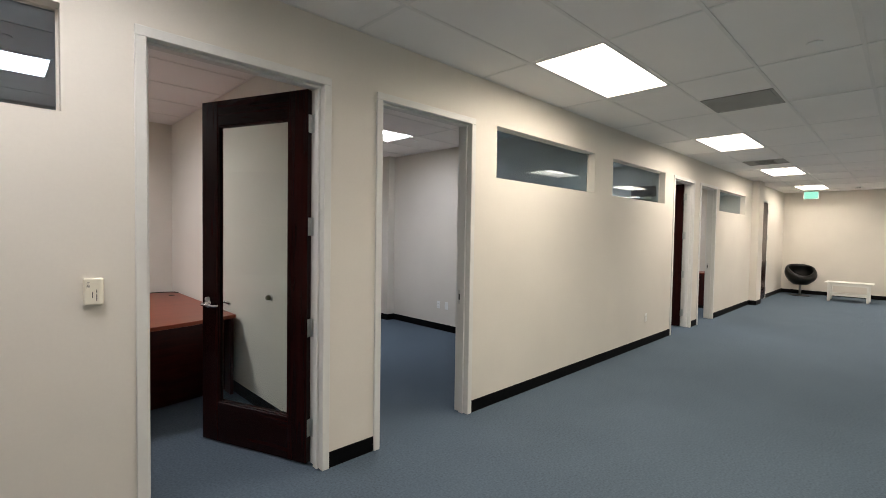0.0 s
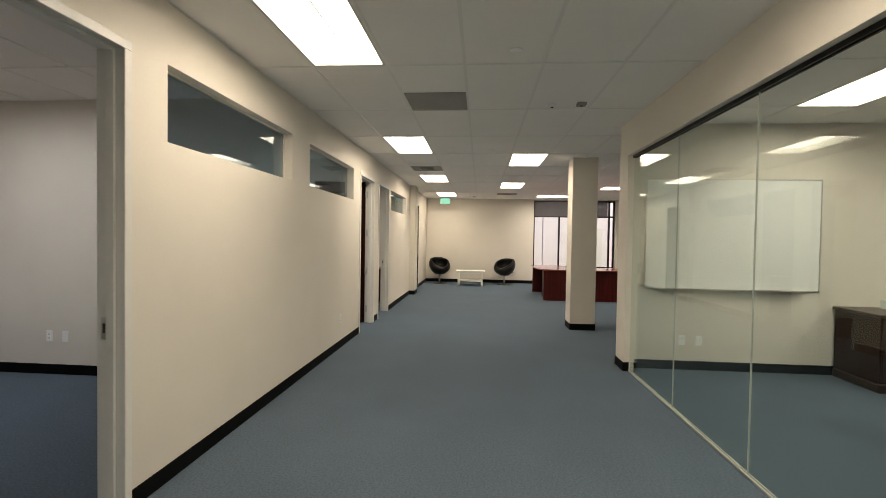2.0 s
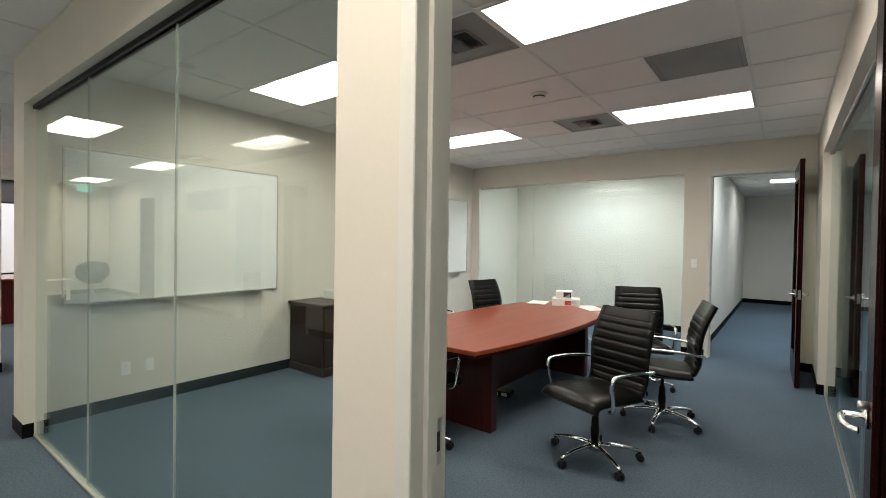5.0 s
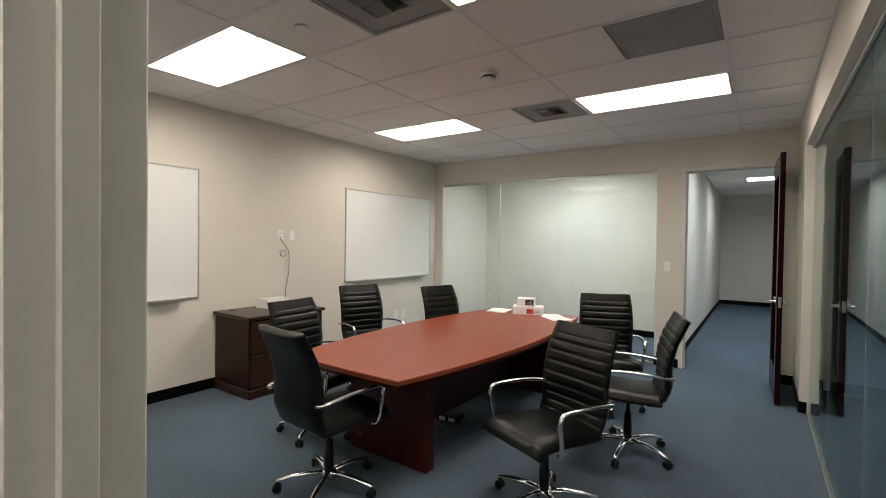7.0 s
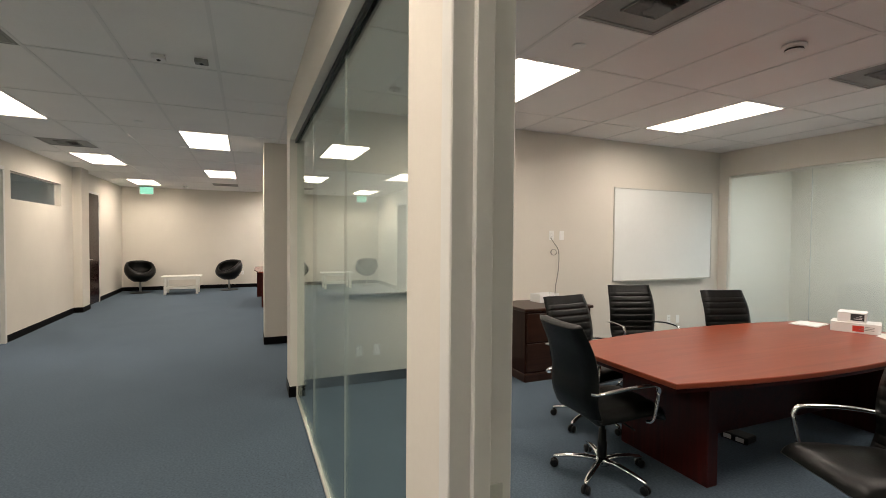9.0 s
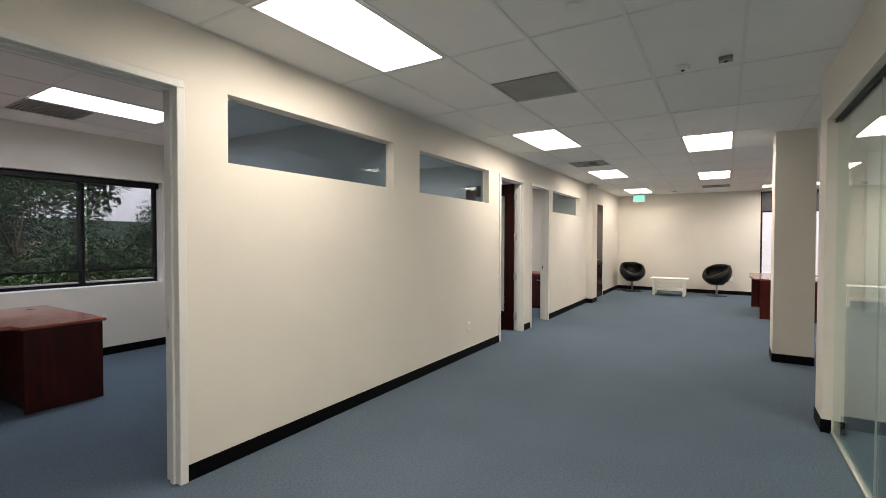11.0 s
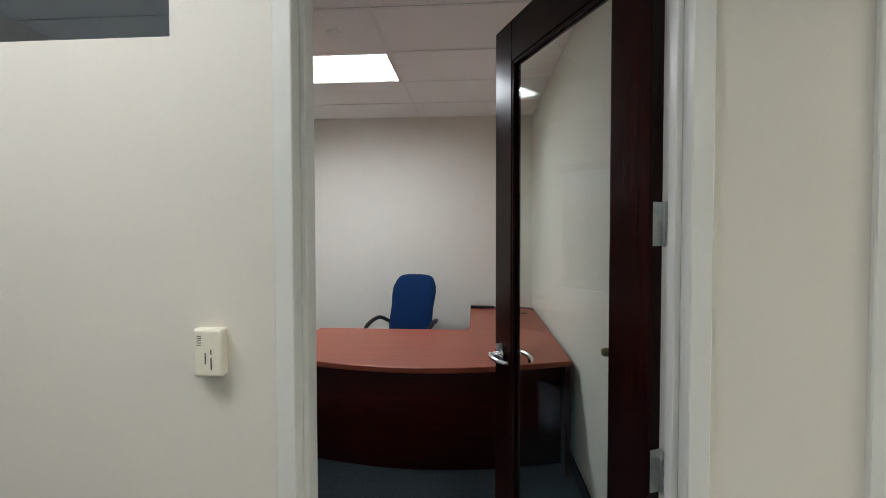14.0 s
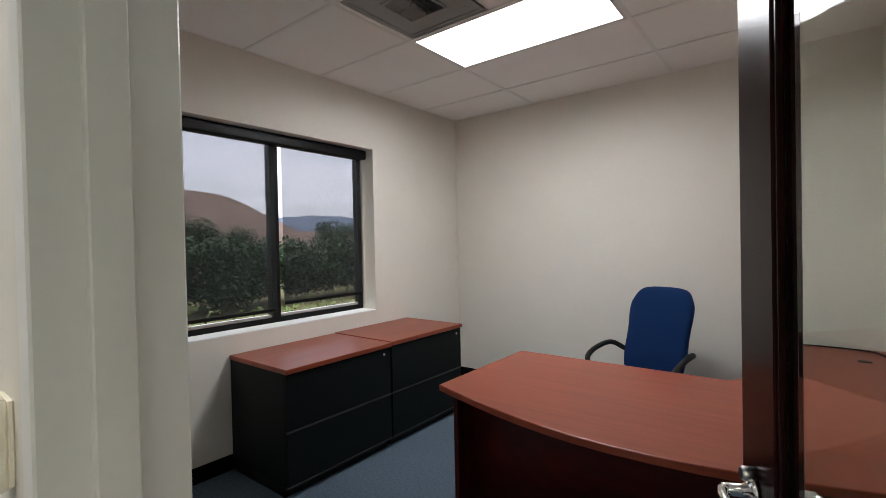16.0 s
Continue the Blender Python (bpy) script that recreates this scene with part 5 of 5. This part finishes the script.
def task_chair(x, y, rz, label):
    """High-back fabric chair. Faces local +y."""
    t = thing("task_chair", label, "chair", pose(x, y, 0, 0, 0, rz))

    def pad(bm, outline, thick, curve):
        n = len(outline)
        rings = [(1.0, 0.0), (0.985, 0.35), (0.93, 0.62), (0.8, 0.8), (0.4, 0.92)]
        lay = []
        cu, cw = 0.0, sum(w for _, w in outline) / n
        for sign, seq in ((1, rings[::-1]), (-1, rings)):
            for s, d in seq:
                ring = []
                for u, w in outline:
                    uu, ww = cu + (u - cu) * s, cw + (w - cw) * s
                    ring.append(bm.verts.new(curve(uu, ww, sign * thick * d)))
                lay.append(ring)
        for a, b in zip(lay, lay[1:]):
            for k in range(n):
                bm.faces.new((a[k], a[(k + 1) % n], b[(k + 1) % n], b[k])).smooth = True
        bm.faces.new(lay[0][::-1]).smooth, bm.faces.new(lay[-1]).smooth = True, True
        bmesh.ops.recalc_face_normals(bm, faces=bm.faces)
        return bm

    outline = [(p.x, p.z) for p in curved([(-0.20, 0, 0.48), (-0.225, 0, 0.62), (-0.225, 0, 0.80), (-0.235, 0, 0.95), (-0.220, 0, 1.03), (-0.16, 0, 1.11), (0, 0, 1.125), (0.16, 0, 1.11), (0.220, 0, 1.03), (0.235, 0, 0.95), (0.225, 0, 0.80), (0.225, 0, 0.62), (0.20, 0, 0.48)], 4)]
    part("backrest", pad(bmesh.new(), outline, 0.055, lambda u, w, d: (u, -0.21 - 0.35 * max(0.0, w - 0.55) + 0.35 * u * u + d, w)), BLUE, t, "high blue fabric back")
    seat = [(0.25 * math.copysign(abs(math.cos(a)) ** 0.6, math.cos(a)), 0.25 * math.copysign(abs(math.sin(a)) ** 0.6, math.sin(a))) for a in (2 * math.pi * k / 32 for k in range(32))]
    part("seat", pad(bmesh.new(), seat, 0.05, lambda u, w, d: (u, w + 0.03, 0.485 - 0.2 * max(0.0, w - 0.1) ** 2 + d)), BLUE, t, "blue fabric seat")
    for s in (-1, 1):
        arm = bmesh.new()
        tube(arm, curved([(s * 0.22, -0.22, 0.65), (s * 0.30, -0.16, 0.70), (s * 0.315, 0.0, 0.69), (s * 0.315, 0.12, 0.65), (s * 0.30, 0.15, 0.60), (s * 0.26, 0.08, 0.47), (s * 0.18, 0.04, 0.43)], 6), 0.019, 10)
        part("armrest", arm, BLACK, t, "black plastic loop arm")
    part("gas_column", lathe([(0.030, 0.09), (0.030, 0.24), (0.018, 0.245), (0.018, 0.44)], 16), BLACK, t)
    for k in range(5):
        a = 2 * math.pi * k / 5
        c, s = math.cos(a), math.sin(a)
        leg = bmesh.new()
        tube(leg, [(c * r, s * r, z) for r, z in ((0.02, 0.10), (0.16, 0.095), (0.30, 0.07))], [0.026, 0.022, 0.014], 8, 0.8)
        lg = part("leg", leg, BLACK, t)
        w = bmesh.new()
        tube(w, [(c * 0.295 - s * 0.024, s * 0.295 + c * 0.024, 0.028), (c * 0.295 + s * 0.024, s * 0.295 - c * 0.024, 0.028)], 0.028, 14)
        part("caster", w, BLACK, lg)
    return t


task_chair(0.31, 5.86, 166, "high-back blue fabric desk chair with black loop arms")


# ---- second office and the rooms behind ----
def plain_desk():
    t = thing("office_desk", "mahogany desk with a cherry top and closed end panel", "desk", pose(0, 0, 0))
    pts = [(3.40, 4.88), (3.40, 6.38), (1.95, 6.38), (1.95, 5.30), (2.45, 5.20), (2.74, 5.02), (2.77, 4.88)]
    part("desktop", prism(pts, 0.73, 0.762, 0.005), CHERRY_GLOSS, t, "glossy cherry desktop")
    part("end_panel", block(2.79, 3.375, 4.90, 4.93, 0, 0.73, 0.003, 1), MAHOG_Z, t, "dark mahogany end panel")
    part("side_panel", block(3.345, 3.375, 4.93, 6.34, 0, 0.73, 0.003, 1), MAHOG_Z, t)
    part("pedestal", block(2.80, 3.345, 4.93, 5.55, 0.03, 0.73), MAHOG_Z, t)
    part("back_panel", block(2.0, 2.80, 5.9, 5.93, 0.05, 0.73), MAHOG_X, t)
    part("grommet", lathe([(0.032, 0.762), (0.032, 0.765), (0.024, 0.766)], 18), SLOT, t, place=Matrix.Translation((3.18, 6.1, 0)))


plain_desk()


def side_cabinet():
    t = thing("side_cabinet", "red mahogany cabinet with a white top inside an office", "cabinet", pose(11.0, 3.0, 0))
    part("body", block(0, 0.6, 0, 1.1, 0.06, 0.74, 0.003, 1), MAHOG_Z, t)
    part("plinth", block(0.03, 0.57, 0.03, 1.07, 0, 0.06), BLACK, t)
    part("cabinet_top", block(-0.01, 0.61, -0.01, 1.11, 0.74, 0.77, 0.004, 1), CHERRY_Y, t)
    for y0, y1 in ((0.01, 0.545), (0.555, 1.09)):
        dr = part("cabinet_door", block(-0.018, 0.0, y0, y1, 0.08, 0.72, 0.003, 1), MAHOG_Z, t)
        part("handle", block(-0.034, -0.018, (y0 + y1) / 2 - 0.05, (y0 + y1) / 2 + 0.05, 0.62, 0.63, 0.002, 1), STEEL, dr)


side_cabinet()


# ---- outdoors ----
GRASS = material("dry_grass", (0.13, 0.12, 0.06), rough=0.95, grain=0.3, scale=6, stain=0.3, spec=0.1)
HILL = material("brown_hillside", (0.20, 0.145, 0.125), rough=0.95, grain=0.25, scale=0.05, stain=0.2, spec=0.0, stretch=(1, 1, 1))
WOODS = material("wooded_hillside", (0.035, 0.055, 0.045), rough=0.95, grain=0.4, scale=0.2, stain=0.2, spec=0.0)
# Distance haze is put into this ridge's base colour as blue.
FARHILL = material("haze_blue_ridge", (0.16, 0.19, 0.26), rough=1.0, grain=0.1, scale=0.02, spec=0.0)
LEAF = material("leaf", (0.028, 0.062, 0.022), rough=0.55, grain=0.5, scale=9, stain=0.2, spec=0.3)
LEAF_L = material("leaf_pale", (0.12, 0.17, 0.04), rough=0.55, grain=0.45, scale=12, stain=0.2, spec=0.3)
BARK = material("bark", (0.09, 0.065, 0.045), rough=0.95, grain=0.4, scale=30, bump=1.0, bump_scale=40)
FACADE = material("pale_stucco", (0.80, 0.76, 0.78), rough=0.9, grain=0.03, scale=20, stain=0.05, bump=0.3, bump_scale=90)

gm = bmesh.new()
for a, b, c, d in ((-1500, -2.3, -1500, 1500), (16.8, 1500, -1500, 1500), (-2.3, 16.8, 7.15, 1500), (-2.3, 16.8, -1500, -15.5)):
    gm.faces.new([gm.verts.new(p) for p in ((a, c, -0.15), (b, c, -0.15), (b, d, -0.15), (a, d, -0.15))])
lone("ground", gm, GRASS, "dry grassy ground around the building", "ground", kind="structure")


def ridge(name, x, y0, y1, skyline, mat, label, seed, turn=0.0):
    """A hillside whose crest follows skyline(y)."""
    bm = bmesh.new()
    n, m = 120, 8
    rows = []
    for i in range(n + 1):
        y = y0 + (y1 - y0) * i / n
        h = skyline(y) * (1 + 0.05 * noise.noise(Vector((y * 0.03, seed, 0))) + 0.02 * noise.noise(Vector((y * 0.11, seed, 5))))
        rows.append([bm.verts.new((x + 60 - 2.2 * abs(h) * (j / m) - 60 * (j / m) + 7 * noise.noise(Vector((y * 0.04, j * 0.7, seed))), y, -0.3 + h * math.sin(math.pi / 2 * j / m))) for j in range(m + 1)])
    for i in range(n):
        for j in range(m):
            bm.faces.new((rows[i][j], rows[i + 1][j], rows[i + 1][j + 1], rows[i][j + 1])).smooth = True
    bmesh.ops.recalc_face_normals(bm, faces=bm.faces)
    lone(name, bm, mat, label, "hill", kind="structure", m=pose(0, 0, 0, 0, 0, turn))


def near_crest(y):
    return 15 + 40 / (1 + math.exp((y - 211) / 5))


ridge("hillside", -330, -500, 420, near_crest, HILL, "bare brown hillside beyond the trees", 1.1)
ridge("far_ridge", -1100, -1500, 1900, lambda y: 98 + 9 * math.sin(y * 0.012 - 10.59), FARHILL, "distant ridge with blue haze put into its colour", 4.2)
ridge("hillside", -420, -700, 500, lambda y: 14 + 4 * math.sin(y * 0.011), WOODS, "dark wooded hillside behind the grounds", 2.6, -90)


def foliage(spots, count, size, seed):
    """Many small folded leaves scattered through soft clumps."""
    rnd = random.Random(seed)
    bm = bmesh.new()
    for cx, cy, cz, r in spots:
        for _ in range(count):
            d = Vector((rnd.gauss(0, 1), rnd.gauss(0, 1), rnd.gauss(0, 0.8)))
            p = Vector((cx, cy, cz)) + d.normalized() * r * (rnd.random() ** 0.45)
            s = size * rnd.uniform(0.6, 1.4)
            e = Euler((rnd.uniform(-1, 1), rnd.uniform(-1, 1), rnd.uniform(0, 6.3))).to_matrix()
            a, b, c, f = (bm.verts.new(p + e @ Vector(q)) for q in ((-s, 0, 0), (0, -s * 0.45, s * 0.12), (s, 0, 0), (0, s * 0.45, s * 0.12)))
            bm.faces.new((a, b, c)), bm.faces.new((a, c, f))
    return bm


def tree(x, y, h, r, seed, mat=LEAF):
    rnd = random.Random(seed)
    t = thing("tree", "leafy dark green tree on the grounds outside", "tree", pose(x, y, -0.15), "trees outside")
    tr = bmesh.new()
    tube(tr, [(0, 0, 0), (0.05, 0.03, h * 0.25), (0.0, 0.08, h * 0.5), (0.1, 0.0, h * 0.8)], [0.035 * h, 0.026 * h, 0.018 * h, 0.006 * h], 10)
    spots = []
    for k in range(9):
        a = rnd.uniform(0, 6.3)
        rr = r * rnd.uniform(0.25, 0.8)
        top = Vector((rr * math.cos(a), rr * math.sin(a), h * rnd.uniform(0.45, 0.92)))
        tube(tr, [(0, 0.05, h * 0.32), tuple(top * 0.55 + Vector((0, 0, h * 0.12))), tuple(top)], [0.013 * h, 0.008 * h, 0.003 * h], 6)
        spots.append((*top, r * rnd.uniform(0.35, 0.55)))
    part("trunk", tr, BARK, t, "branching brown trunk")
    part("crown", foliage(spots, 1100, 0.0175 * h, seed), mat, t, "crown of small leaves")


for i, (x, y, h, r) in enumerate(((-17.5, 10.4, 2.7, 1.3), (-25, 17.2, 2.7, 1.6), (-25, 23.7, 3.2, 1.7), (-33, 30, 2.5, 2.0), (-60, 2, 6, 3), (-40, 12, 3.4, 2.2), (3.4, 17.5, 7, 3.0), (7.0, 22, 8, 3.6), (0.5, 24, 7.5, 3.4), (-4, 30, 8, 4), (2.6, 14.6, 2.8, 1.6), (5.6, 15.2, 3.0, 1.8), (8.6, 14.8, 2.8, 1.7))):
    tree(x, y, h, r, 40 + i)


def hedge(name, x0, x1, y0, y1, z, mat, seed, label, count=60, leaf=0.055):
    rnd = random.Random(seed)
    spots = [(rnd.uniform(x0, x1), rnd.uniform(y0, y1), z * rnd.uniform(0.15, 0.9), 0.42) for _ in range(count)]
    lone(name, foliage(spots, 150, leaf, seed), mat, label, "hedge", kind="stuff")


hedge("hedge", -4.6, -2.9, 1.5, 9.0, 0.50, LEAF_L, 5, "pale green leafy shrubs below the window", 130, 0.038)
hedge("hedge", -11.5, -9.8, 0, 22.0, 1.62, LEAF, 6, "dark green hedge beyond the shrubs", 430, 0.085)
hedge("hedge", 1.0, 9.0, 8.0, 9.6, 0.42, LEAF_L, 7, "pale green leafy shrubs outside the office window", 120, 0.04)
hedge("hedge", -2.0, 14.0, 13.5, 15.0, 1.3, LEAF, 8, "dark green hedge behind the shrubs", 260, 0.085)


def neighbour():
    t = thing("neighbour_building", "pale stucco building wall across a narrow yard", "building", pose(21.5, 0, -0.15), kind="structure")
    for k in range(8):
        y = -12 + 2.0 * k
        part("wall_panel", block(0.0, 0.3, y + 0.015, y + 1.985, 0, 6.5, 0.01, 1), FACADE, t)
    part("parapet", block(-0.08, 0.4, -12, 4, 6.5, 6.9, 0.01, 1), FACADE, t)
    part("service_door", block(-0.04, 0.0, -4.6, -3.6, 0.02, 2.2, 0.006, 1), FRAME, t, "pale flush service door")
    part("backing", block(0.3, 0.4, -12, 4, 0, 6.5), SLOT, t)


neighbour()
